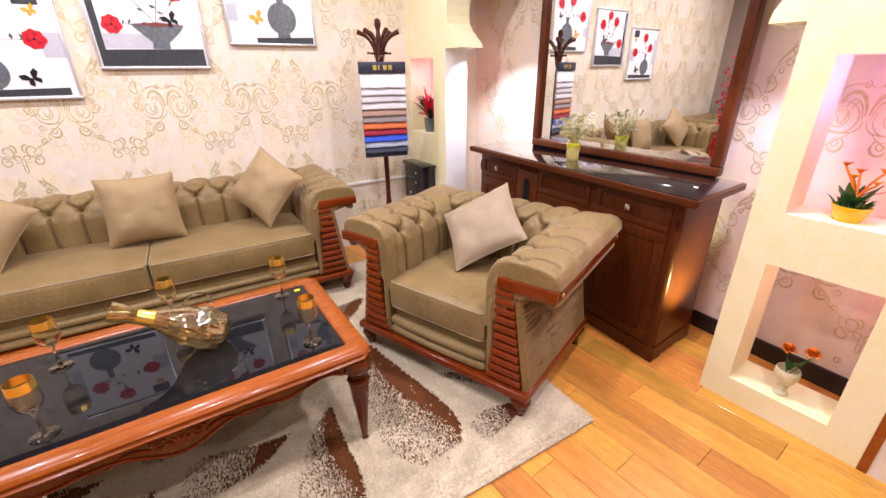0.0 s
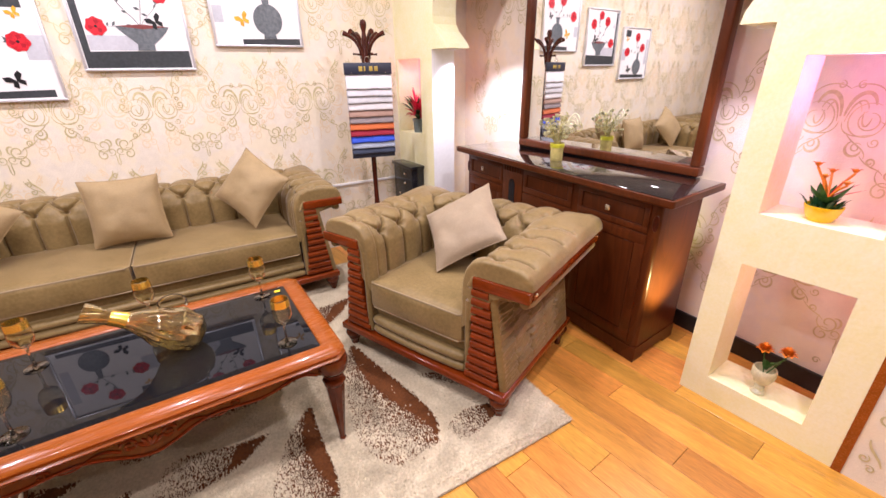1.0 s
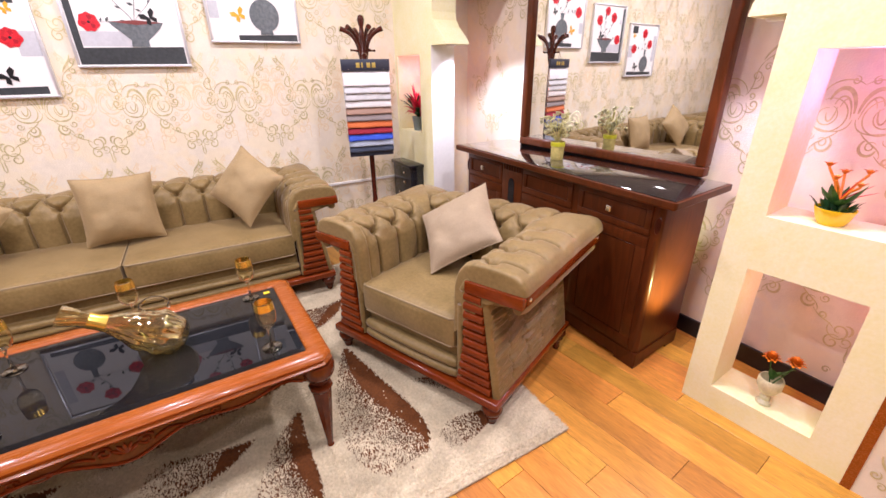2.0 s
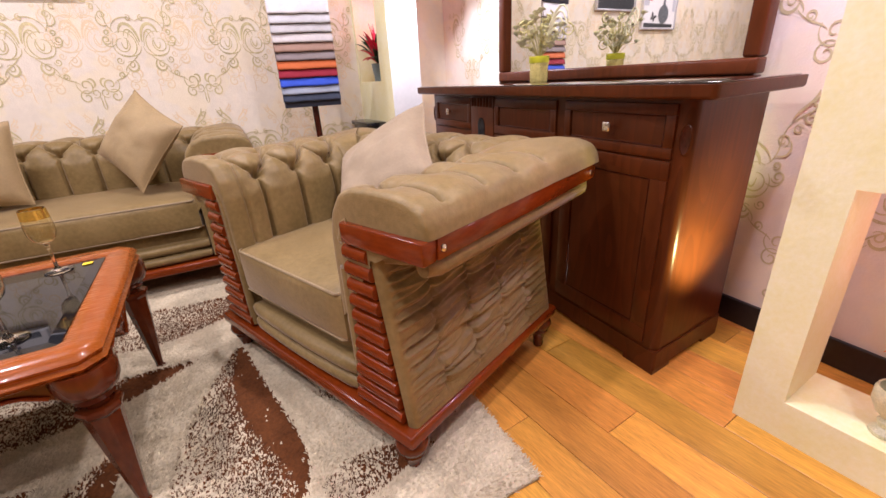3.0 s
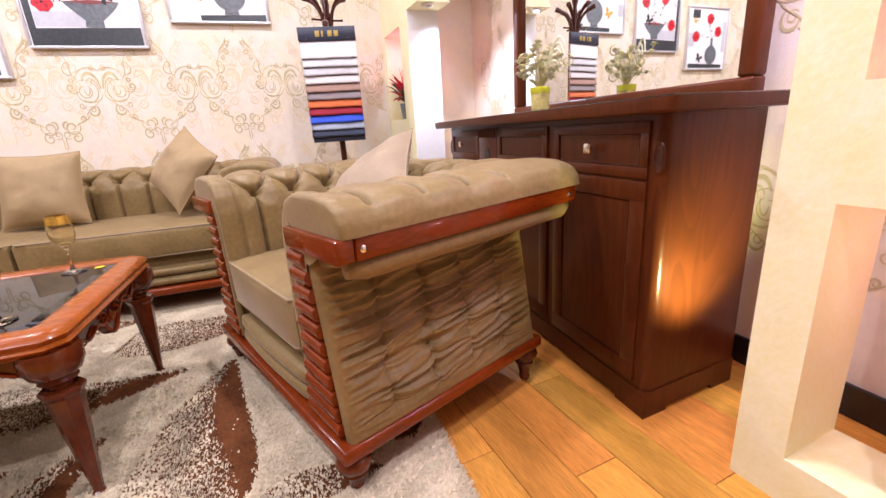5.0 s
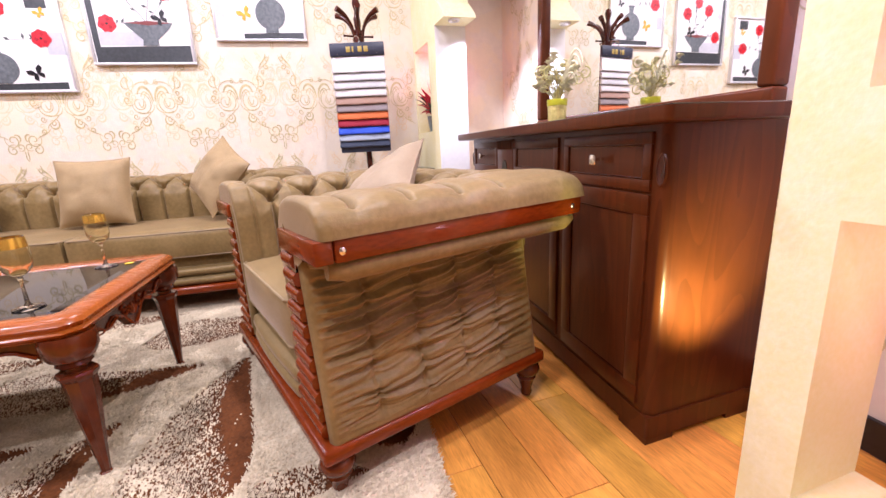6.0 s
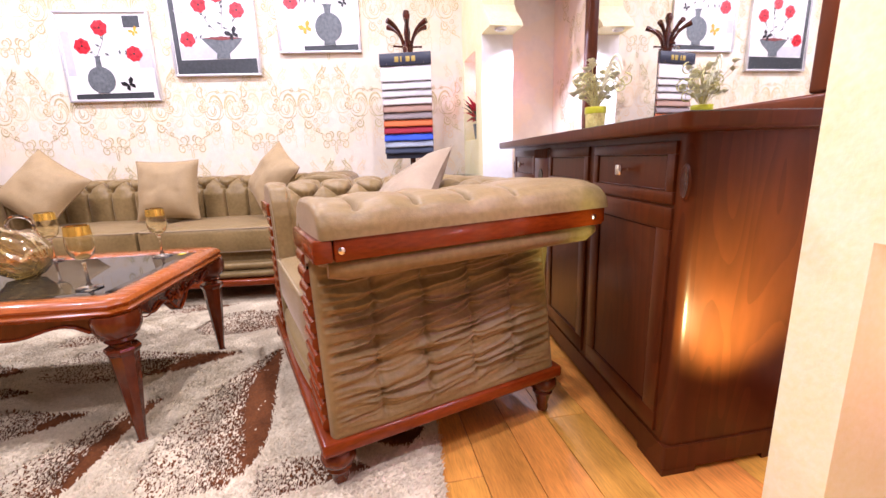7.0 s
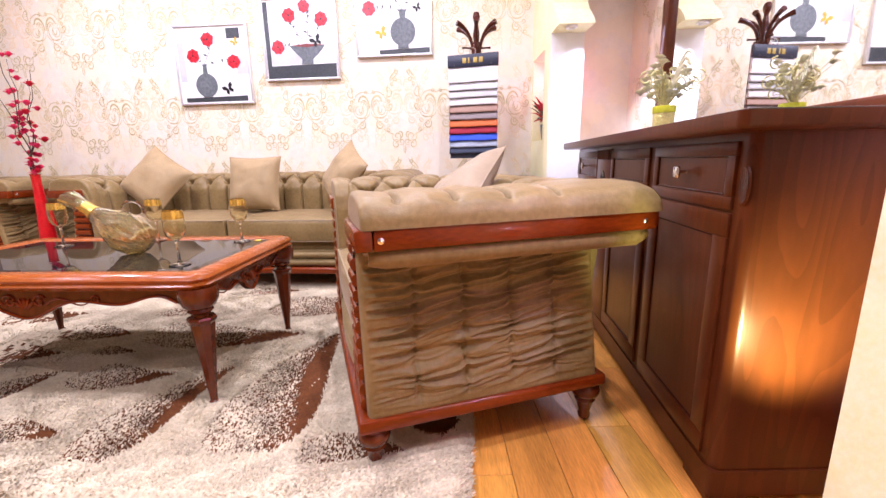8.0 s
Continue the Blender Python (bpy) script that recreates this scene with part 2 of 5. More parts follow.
def extrude_poly(points, depth, place, bm=None):
    """A flat polygon of 2D points, given depth; place(u, v, w) puts it into space."""
    bm = bm or bmesh.new()
    a = [bm.verts.new(place(u, v, 0.0)) for u, v in points]
    b = [bm.verts.new(place(u, v, depth)) for u, v in points]
    bm.faces.new(a)
    bm.faces.new(list(reversed(b)))
    n = len(points)
    for k in range(n):
        bm.faces.new((a[k], b[k], b[(k + 1) % n], a[(k + 1) % n]))
    bmesh.ops.recalc_face_normals(bm, faces=bm.faces)
    return bm


def tube(points, radius, seg=8, bm=None, taper=1.0, caps=True):
    """A round bar along points; radius may be a list."""
    bm = bm or bmesh.new()
    pts = [Vector(p) for p in points]
    rings = []
    n = len(pts)
    up = Vector((0.0, 0.0, 1.0))
    for k, p in enumerate(pts):
        d = (pts[min(k + 1, n - 1)] - pts[max(k - 1, 0)]).normalized()
        side = d.cross(up)
        if side.length < 0.05:
            side = d.cross(Vector((1.0, 0.0, 0.0)))
        side.normalize()
        other = side.cross(d).normalized()
        r = radius[k] if isinstance(radius, (list, tuple)) else radius * (1 + (taper - 1) * k / max(1, n - 1))
        rings.append([bm.verts.new(p + (side * math.cos(a) + other * math.sin(a)) * r) for a in [2 * math.pi * j / seg for j in range(seg)]])
    for a, b in zip(rings, rings[1:]):
        for j in range(seg):
            bm.faces.new((a[j], a[(j + 1) % seg], b[(j + 1) % seg], b[j]))
    if caps:
        bm.faces.new(list(reversed(rings[0])))
        bm.faces.new(rings[-1])
    bmesh.ops.recalc_face_normals(bm, faces=bm.faces)
    return bm

# ==== structure ====
WT = 0.15


def structure(name, bm, material, smooth=False):
    return tagged(obj(name, bm, material, None, "", smooth), kind="structure")


structure("wall_north", box(ROOM_X0 - WT, ROOM_X1 + WT, ROOM_Y1, ROOM_Y1 + WT, 0, CEIL), M_PAPER)
structure("wall_south", box(ROOM_X0 - WT, ROOM_X1 + WT, ROOM_Y0 - WT, ROOM_Y0, 0, CEIL), M_HALL)
structure("wall_west", box(ROOM_X0 - WT, ROOM_X0, ROOM_Y0, ROOM_Y1, 0, CEIL), M_HALL)
structure("wall_east", box(ROOM_X1, ROOM_X1 + WT, ROOM_Y0, ROOM_Y1, 0, CEIL), M_PAPER)
structure("ceiling", box(ROOM_X0 - WT, ROOM_X1 + WT, ROOM_Y0 - WT, ROOM_Y1 + WT, CEIL, CEIL + 0.1), M_CEIL)
structure("floor", box(ROOM_X0 - WT, ROOM_X1 + WT, ROOM_Y0 - WT, ROOM_Y1 + WT, -0.1, -0.004), M_GAP)

for lx, ly, share in DOWNLIGHTS:
    d = thing("ceiling_downlight", pose(lx, ly, CEIL), "round white recessed ceiling downlight, switched on", "downlight", "ceiling downlights")
    part("rim", lathe([(0.075, 0.0), (0.095, 0.0), (0.095, -0.008), (0.085, -0.014), (0.075, -0.008), (0.075, 0.0)], 24), M_WHITE, d)

structure("baseboard", box(ROOM_X1 - 0.016, ROOM_X1, ROOM_Y0, ROOM_Y1, 0, 0.10, 0.003), M_BASE)

# arch wall with niches, a little out of square with the room
ARCH_T = 0.205
arch_m = pose(2.008, 0.735, 0, 0, 0, 4.6)


def on_arch(u, v, w):
    """u along the wall from the near jamb, v up, w into it."""
    return arch_m @ Vector((w, u, v))


FAR_U = 2.12
NEAR_END = -0.58


def arch_curve():
    """The horseshoe opening's outline, from the far corbel over the top to the near one."""
    c, pts = FAR_U / 2, []
    half = FAR_U / 2
    for k in range(41):
        a = math.pi * k / 40
        pts.append((c + (half - 0.02) * math.cos(a), 1.80 + 0.72 * math.sin(a)))
    return pts


def near_corbel():
    return [(0.115, 1.58), (0.108, 1.62), (0.085, 1.66), (0.055, 1.70), (0.03, 1.75)]


def far_corbel():
    return [(FAR_U - 0.03, 1.75), (FAR_U - 0.07, 1.70), (FAR_U - 0.12, 1.66), (FAR_U - 0.165, 1.62), (FAR_U - 0.185, 1.59)]


FAR_END = 2.80
head = [(0.0, 1.58)] + near_corbel() + list(reversed(arch_curve())) + far_corbel() + [(FAR_U, 1.59), (FAR_END, 1.59), (FAR_END, CEIL), (NEAR_END, CEIL), (NEAR_END, 1.58)]
N2 = (-0.46, -0.11, 0.915, 1.472)
N1 = (-0.46, -0.105, 0.118, 0.70)
FN = (2.28, 2.62, 0.965, 1.535)
structure("wall_arch_head", extrude_poly(head, ARCH_T, on_arch), M_PLASTER)


def pier(name, u0, u1, top, holes, jamb=False):
    """A pier with square openings through it, as one welded mesh."""
    vs = sorted({0.0, top} | {h[2] for h in holes} | {h[3] for h in holes})
    us = sorted({u0, u1} | {h[0] for h in holes} | {h[1] for h in holes})
    solid = {}
    for i in range(len(us) - 1):
        for k in range(len(vs) - 1):
            cu, cv = (us[i] + us[i + 1]) / 2, (vs[k] + vs[k + 1]) / 2
            solid[i, k] = not any(h[0] < cu < h[1] and h[2] < cv < h[3] for h in holes)
    bm = bmesh.new()
    made = {}

    def vert(u, v, w):
        key = (round(u, 5), round(v, 5), w)
        if key not in made:
            made[key] = bm.verts.new(on_arch(u, v, w))
        return made[key]

    for (i, k), full in solid.items():
        if not full:
            continue
        a, b, c, d = us[i], us[i + 1], vs[k], vs[k + 1]
        for w in (0.0, ARCH_T):
            bm.faces.new([vert(a, c, w), vert(b, c, w), vert(b, d, w), vert(a, d, w)])
        for di, dk, e in ((-1, 0, ((a, c), (a, d))), (1, 0, ((b, c), (b, d))), (0, -1, ((a, c), (b, c))), (0, 1, ((a, d), (b, d)))):
            if not solid.get((i + di, k + dk), False):
                (p, q), (r, t2) = e
                bm.faces.new([vert(p, q, 0.0), vert(r, t2, 0.0), vert(r, t2, ARCH_T), vert(p, q, ARCH_T)])
    bmesh.ops.recalc_face_normals(bm, faces=bm.faces)
    if jamb:
        for f in bm.faces:
            c = arch_m.inverted() @ f.calc_center_median()
            f.material_index = int(abs(c.y - u0) < 1e-4)
    structure(name, bm, [M_PLASTER, M_WHITE])


pier("wall_arch_near", NEAR_END, 0.0, 1.58, [N1, N2])
pier("wall_arch_far", FAR_U, FAR_END, 1.59, [FN], True)


for cx, cy, cz in ((1.93, 2.72, 1.588), (2.10, 0.80, 1.578)):
    cs = thing("corbel_spotlight", pose(cx, cy, cz, 180, 0, 0), "small white spotlight under the arch's corbel, switched on", "spotlight", "corbel spotlights")
    part("rim", lathe([(0.022, 0.0), (0.036, 0.0), (0.036, 0.006), (0.030, 0.011), (0.022, 0.006), (0.022, 0.0)], 20), M_WHITE, cs)
sp = thing("wall_spotlight", pose(2.065, 0.735, 0.37, -90, 0, 0), "small brass spotlight low on the arch jamb, switched on", "spotlight")
part("rim", lathe([(0.018, 0.0), (0.030, 0.0), (0.030, 0.006), (0.024, 0.010), (0.018, 0.006), (0.018, 0.0)], 20), M_GOLD, sp)

bm = bmesh.new()
extrude_poly([(NEAR_END - 3.0, 0), (NEAR_END - 0.03, 0), (NEAR_END - 0.03, CEIL), (NEAR_END - 3.0, CEIL)], ARCH_T, on_arch, bm)
structure("wall_side", bm, M_PAPER)
bm = bmesh.new()
extrude_poly([(NEAR_END - 0.03, 0), (NEAR_END, 0), (NEAR_END, CEIL), (NEAR_END - 0.03, CEIL)], ARCH_T + 0.006, lambda u, v, w: on_arch(u, v, w - 0.004), bm)
structure("trim", bm, M_TABLE)


# ==== upholstered seats ====
def tuft(points_s, row_a, row_b, v_end):
    """Creases (s1, v1, s2, v2, depth, width) between two staggered rows of buttons, and the buttons."""
    creases, buttons = [], []
    a = list(points_s)
    pitch = a[1] - a[0]
    b = [p + pitch / 2 for p in a[:-1]]
    for p in a:
        buttons.append((p, row_a))
        creases.append((p + pitch * 0.16, row_a - 0.135, p, row_a, 0.032, 0.028))
        for q in b:
            if abs(q - p) < pitch * 0.6:
                creases.append((p, row_a, q, row_b, 0.040, 0.026))
    for q in b:
        buttons.append((q, row_b))
        creases.append((q, row_b, q, v_end, 0.034, 0.022))
    for p in (a[0], a[-1]):
        creases.append((p, row_a, p, v_end, 0.012, 0.02))
    return creases, buttons


def dent(s, v, creases, buttons):
    """Relief of the padding: soft puffs, sharp folds between buttons, deep dimples."""
    h = np.zeros_like(s)
    for s1, v1, s2, v2, depth, width in creases:
        dx, dy = s2 - s1, v2 - v1
        ll = dx * dx + dy * dy
        k = ((s - s1) * dx + (v - v1) * dy) / ll
        # folds sag a little to one side between their ends
        sag = 0.10 * math.sqrt(ll) * np.clip(4 * k * (1 - k), 0, 1) * (1 if dx > 0 else -1) * (abs(dx) > 0.02)
        k = np.clip(k, 0, 1)
        cx, cy = s1 + k * dx, v1 + k * dy
        inv = 1 / math.sqrt(ll)
        r = np.sqrt((s - cx - sag * -dy * inv) ** 2 + (v - cy - sag * dx * inv) ** 2)
        h = np.minimum(h, -0.48 * depth * np.exp(-r / (width * 1.3)) - 0.60 * depth * np.exp(-((r / 0.0065) ** 2)))
    for bs, bv in buttons:
        r = np.sqrt((s - bs) ** 2 + (v - bv) ** 2)
        h = np.minimum(h, -0.034 * np.exp(-r / 0.036) - 0.040 * np.exp(-((r / 0.017) ** 2)))
    return h + 0.018


PROFILE = [(0.0, 0.682), (0.002, 0.705), (0.014, 0.728), (0.04, 0.742), (0.09, 0.75), (0.15, 0.752), (0.20, 0.746), (0.24, 0.728), (0.268, 0.69), (0.283, 0.64), (0.288, 0.58), (0.288, 0.42)]


def profile_grid(step):
    pts = np.array(PROFILE)
    seg = np.hypot(*np.diff(pts, axis=0).T)
    arc = np.concatenate([[0], np.cumsum(seg)])
    v = np.linspace(0, arc[-1], int(arc[-1] / step) + 1)
    d, z = np.interp(v, arc, pts[:, 0]), np.interp(v, arc, pts[:, 1])
    for _ in range(3):
        d[1:-1], z[1:-1] = (d[:-2] + 2 * d[1:-1] + d[2:]) / 4, (z[:-2] + 2 * z[1:-1] + z[2:]) / 4
    td, tz = np.gradient(d), np.gradient(z)
    n = np.hypot(td, tz)
    return v, d, z, -tz / n, td / n


def tufted(name, parent, W, D, DF, side, step, pitch):
    """One padded run: side -1 or 1 for an arm, 0 for the back."""
    v, d, z, nd, nz = profile_grid(step)
    row_a, row_b = 0.200, 0.322
    if side:
        n = int((D + DF - 0.30) / pitch)
        start = -DF + 0.06
        pts = [start + pitch * k for k in range(n + 1)]
        length = D + DF
    else:
        n = max(2, round((2 * W - 0.46) / pitch))
        half = n * pitch / 2
        pts = [-half + pitch * k for k in range(n + 1)]
        length = 2 * W
    creases, buttons = tuft(pts, row_a, row_b, v[-1])
    m = int(length / step)
    t = np.linspace(0, 1, m + 1)
    T, V = np.meshgrid(t, v, indexing="ij")
    Dd, Z, ND, NZ = (np.broadcast_to(q, T.shape) for q in (d, z, nd, nz))
    if side:
        S = -DF - 0.006 + T * (D + DF + 0.006 - Dd)
    else:
        S = -(W - Dd) + T * 2 * (W - Dd)
    h = dent(S, V, creases, buttons)
    h = h + 0.003 * np.sin(S * 23) * np.sin(V * 17)
    if side:
        edge = np.clip((S + DF + 0.006) / 0.03, 0, 1)
        h = h - 0.014 * (1 - np.sqrt(1 - (1 - edge) ** 2))
    Dn, Zn = Dd + ND * h, Z + NZ * h
    if side:
        X, Y = side * (W - Dn), S
    else:
        X, Y = S, D - Dn
    verts = np.stack([X, Y, Zn], -1).reshape(-1, 3)
    nv = len(v)
    idx = np.arange((m + 1) * nv).reshape(m + 1, nv)
    quads = np.stack([idx[:-1, :-1], idx[1:, :-1], idx[1:, 1:], idx[:-1, 1:]], -1).reshape(-1, 4)
    faces = [tuple(q) for q in (quads if side > 0 else quads[:, ::-1]).tolist()]
    if side:
        mid_d, mid_z, k0 = 0.15, 0.60, len(verts)
        ring = [(side * (W - (mid_d + (Dn[0, j] - mid_d) * f)), -DF - 0.006 - 0.006 * (1 - f), mid_z + (Zn[0, j] - mid_z) * f) for f in (0.93, 0.6, 0.05) for j in range(nv)]
        verts = np.concatenate([verts, np.array(ring)])
        rows3 = [list(range(nv))] + [[k0 + r * nv + j for j in range(nv)] for r in range(3)]
        for ra, rb in zip(rows3, rows3[1:]):
            for j in range(nv - 1):
                q = (ra[j], ra[j + 1], rb[j + 1], rb[j])
                faces.append(q if side > 0 else q[::-1])
    ob = grid_obj(name, verts, faces, M_FABRIC, parent)
    out = []
    for bs, bv in buttons:
        dd, zz = float(np.interp(bv, v, d)), float(np.interp(bv, v, z))
        n_d, n_z = float(np.interp(bv, v, nd)), float(np.interp(bv, v, nz))
        lim = D - dd - 0.02 if side else W - dd - 0.02
        if bs > lim or (not side and bs < -lim):
            continue
        dd, zz = dd - n_d * 0.047, zz - n_z * 0.047
        pos = Vector((side * (W - dd), bs, zz)) if side else Vector((bs, D - dd, zz))
        nrm = Vector((-side * n_d, 0, n_z)) if side else Vector((0, -n_d, n_z))
        out.append((pos, nrm))
    return ob, out


def button_mesh():
    me = bpy.data.meshes.get("button")
    if me:
        return me
    bm = lathe([(0.0001, 0.005), (0.005, 0.0042), (0.009, 0.0015), (0.0095, -0.002), (0.007, -0.004)], 10)
    me = bpy.data.meshes.new("button")
    bm.to_mesh(me)
    bm.free()
    me.materials.append(M_FABRIC)
    me.polygons.foreach_set("use_smooth", [True] * len(me.polygons))
    return me


def ruched(parent, x, y0, y1, z0, z1, side):
    """Gathered side panel with upright stitched seams."""
    ny, nz = 190, 230
    verts, faces = [], []
    cols = 5
    for i in range(ny + 1):
        for j in range(nz + 1):
            u, w = i / ny, j / nz
            y, z = y0 + (y1 - y0) * u, z0 + (z1 - z0) * w
            c = u * cols + 0.03 * math.sin(w * 5.0)
            col = min(cols - 1, max(1, round(c)))
            near = abs(c - col)
            # gathers: long folds across, kinked and tight at each stitched seam
            kink = 0.007 * math.exp(-((near / 0.14) ** 2)) * math.sin(z * 70 + col * 2.1)
            zz = z - 0.11 * (y - y0) + 0.018 * noise.noise((y * 5.5, z * 5.0, 0.6)) + kink
            n1 = noise.noise((y * 3.0, zz * 40, 3.1 + side))
            n2 = noise.noise((y * 7.0, zz * 80, 8.7))
            fold = (1 - abs(n1) * 2.3) + 0.28 * (1 - abs(n2) * 2.0)
            inset = min(u * 0.72, (1 - u) * 0.72, w * 0.45, (1 - w) * 0.45)
            fade = min(1.0, max(0.0, (inset - 0.010) / 0.035))
            pucker = math.exp(-((near / 0.055) ** 2))
            hgt = 0.009 + fade * (0.018 * (fold - 0.9) * (0.75 + 0.5 * math.exp(-((near / 0.25) ** 2))) - pucker * (0.0085 + 0.006 * noise.noise((col * 3.3, z * 85, 1.3))))
            edge = min(u * 0.72, (1 - u) * 0.72, w * 0.45 + 0.012)
            hgt -= 0.026 * (1 - math.sqrt(1 - max(0.0, 1 - edge / 0.020) ** 2))
            verts.append((side * (x + hgt + 0.006 - 0.066 * w), y, z))
    for i in range(ny):
        for j in range(nz):
            a = i * (nz + 1) + j
            q = (a, a + nz + 1, a + nz + 2, a + 1)
            faces.append(q if side > 0 else q[::-1])
    return grid_obj("side_panel", verts, faces, M_FABRIC, parent, "gathered velvet side panel")


def cushion_block(x0, x1, y0, y1, z0, z1, crown=0.018):
    """A seat cushion, rounded and slightly domed."""
    bm = box(x0, x1, y0, y1, z0, z1)
    bmesh.ops.subdivide_edges(bm, edges=list(bm.edges), cuts=14, use_grid_fill=True)
    cx, cy, hx, hy, cz, hz = (x0 + x1) / 2, (y0 + y1) / 2, (x1 - x0) / 2, (y1 - y0) / 2, (z0 + z1) / 2, (z1 - z0) / 2
    r = 0.022
    for v in bm.verts:
        p = Vector((v.co.x - cx, v.co.y - cy, v.co.z - cz))
        core = Vector((max(-hx + r, min(hx - r, p.x)), max(-hy + r, min(hy - r, p.y)), max(-hz + r, min(hz - r, p.z))))
        d = p - core
        if d.length > 1e-6:
            p = core + d.normalized() * r
        if p.z > 0:
            p.z += crown * (1 - (p.x / hx) ** 2) * (1 - (p.y / hy) ** 2) + 0.003 * noise.noise((v.co.x * 9, v.co.y * 9, 2.0))
        if p.y < -hy + 0.03:
            p.y -= 0.012 * (1 - (p.x / hx) ** 2) * (1 - (p.z / hz) ** 2)
        v.co = p + Vector((cx, cy, cz))
    return bm


def piping_loop(x0, x1, y0, y1, z, r=0.0045):
    k = 0.02
    pts = [(x0 + k, y0, z), (x1 - k, y0, z), (x1, y0 + k, z), (x1, y1, z)]
    pts = [(x0, y1, z), (x0, y0 + k, z)] + pts
    return tube(pts, r, 6)


def upholstered(name, m, W, seats, label, category, group="", pitch=0.142, step=0.0036):
    D, DF = 0.435, 0.378
    t = thing(name, m, label, category, group)
    bx = W - 0.085
    by0, by1 = -DF - 0.012, 0.345
    inner = W - 0.288
    # padded U of two arms and a back
    buttons = []
    for side, nm in ((-1, "arm_padding"), (1, "arm_padding"), (0, "back_padding")):
        _, out = tufted(nm, t, W, D, DF, side, step, pitch)
        buttons += out
    for pos, nrm in buttons:
        b = new("button", button_mesh())
        b.parent = t
        b.matrix_local = Matrix.Translation(pos) @ nrm.to_track_quat("Z", "Y").to_matrix().to_4x4()
    for side in (-1, 1):
        # arm core that closes the front
        pts = [(inner + 0.010, 0.17), (inner + 0.010, 0.56), (inner + 0.014, 0.63), (inner + 0.030, 0.680), (inner + 0.058, 0.712), (inner + 0.09, 0.727), (inner + 0.14, 0.734), (W - 0.09, 0.732), (W - 0.04, 0.724), (W - 0.012, 0.707), (W - 0.006, 0.69), (W - 0.01, 0.62), (bx - 0.072, 0.59), (bx - 0.004, 0.17)]
        bm = extrude_poly([(side * u, v) for u, v in pts], 1.0, lambda u, v, w: Vector((u, -DF + 0.010 + w * 0.034, v)))
        bmesh.ops.bevel(bm, geom=[e for e in bm.edges if all(abs(v.co.y - (-DF + 0.010)) < 1e-4 for v in e.verts)], offset=0.009, segments=3, profile=0.5, affect="EDGES")
        part("arm_front", bm, M_FABRIC, t)
        pts = [(inner + 0.075, 0.17), (inner + 0.075, 0.60), (inner + 0.11, 0.655), (W - 0.05, 0.675), (W - 0.008, 0.68), (W - 0.01, 0.62), (bx - 0.085, 0.59), (bx - 0.02, 0.17)]
        part("arm_core", extrude_poly([(side * u, v) for u, v in pts], 1.0, lambda u, v, w: Vector((u, -DF + 0.040 + w * (by1 + DF - 0.06), v))), M_FABRIC, t)
        # fabric roll along the inside of the arm's front
        rail = [(inner + 0.022, 0.18), (inner + 0.020, 0.40), (inner + 0.022, 0.56), (inner + 0.030, 0.632), (inner + 0.050, 0.672), (inner + 0.068, 0.684)]
        part("front_roll", tube([(side * u, -DF + 0.004, v) for u, v in rail], 0.016, 10), M_FABRIC, t)
        # slatted front
        ns = 11
        z0, z1 = 0.172, 0.632
        for k in range(ns):
            za, zb = z0 + (z1 - z0) * k / ns, z0 + (z1 - z0) * (k + 1) / ns
            f = (k + 0.5) / ns
            xi = inner + 0.046 - 0.035 * max(0.0, 1 - f * 2.2)
            xo = bx - 0.020 - 0.062 * f
            xs = sorted((side * xi, side * xo))
            bm = box(xs[0], xs[1], -DF - 0.020, -DF + 0.02, za + 0.0035, zb - 0.0035)
            fe = [e for e in bm.edges if all(v.co.y < -DF for v in e.verts) and abs(e.verts[0].co.z - e.verts[1].co.z) < 1e-4]
            bmesh.ops.bevel(bm, geom=fe, offset=0.013, segments=3, profile=0.5, affect="EDGES")
            part("slat", bm, M_RED, t)
        bk = [(inner + 0.016, z0), (bx - 0.026, z0), (bx - 0.086, z1), (inner + 0.046, z1), (inner + 0.046, 0.38)]
        part("slat_backing", extrude_poly([(side * u, v) for u, v in bk], 0.02, lambda u, v, w: Vector((u, -DF - 0.003 + w, v))), M_DARKRED, t)
        # top bar: along the front and back along the side
        xs = sorted((side * (inner + 0.05), side * (W + 0.012)))
        part("front_bar", box(xs[0], xs[1], -DF - 0.022, -DF + 0.02, 0.634, 0.684, 0.007), M_RED, t)
        xs = sorted((side * (W - 0.006), side * (W + 0.013)))
        sb = part("side_bar", box(xs[0], xs[1], -DF + 0.021, D - 0.012, 0.634, 0.684, 0.006), M_RED, t)
        for sy in (-DF + 0.036, D - 0.052):
            st = lathe([(0.0001, 0.006), (0.004, 0.0055), (0.0078, 0.003), (0.0085, 0.0)], 12, pose(side * (W + 0.013), sy, 0.659, 0, 90 * side, 0))
            part("stud", st, M_CHROME, sb, "polished chrome stud")
        # fabric roll under the bar
        part("under_roll", tube([(side * (W - 0.024), -DF + 0.012, 0.614), (side * (W - 0.020), -DF + 0.05, 0.612), (side * (W - 0.020), D - 0.06, 0.612), (side * (W - 0.03), D - 0.015, 0.616)], [0.020, 0.027, 0.027, 0.018], 12), M_FABRIC, t)
        ruched(t, bx - 0.002, -DF - 0.006, by1 - 0.012, 0.166, 0.612, side)
    # back body, sloping in towards the floor
    bm = extrude_poly([(0.21, 0.17), (by1 - 0.01, 0.17), (D - 0.05, 0.60), (D - 0.012, 0.64), (D - 0.012, 0.68), (0.25, 0.68)], 2 * bx - 0.17, lambda u, v, w: Vector((-bx + 0.085 + w, u, v)))
    part("back_body", bm, M_FABRIC, t)
    part("back_bar", box(-W + 0.0, W - 0.0, D - 0.008, D + 0.010, 0.636, 0.682, 0.006), M_RED, t)
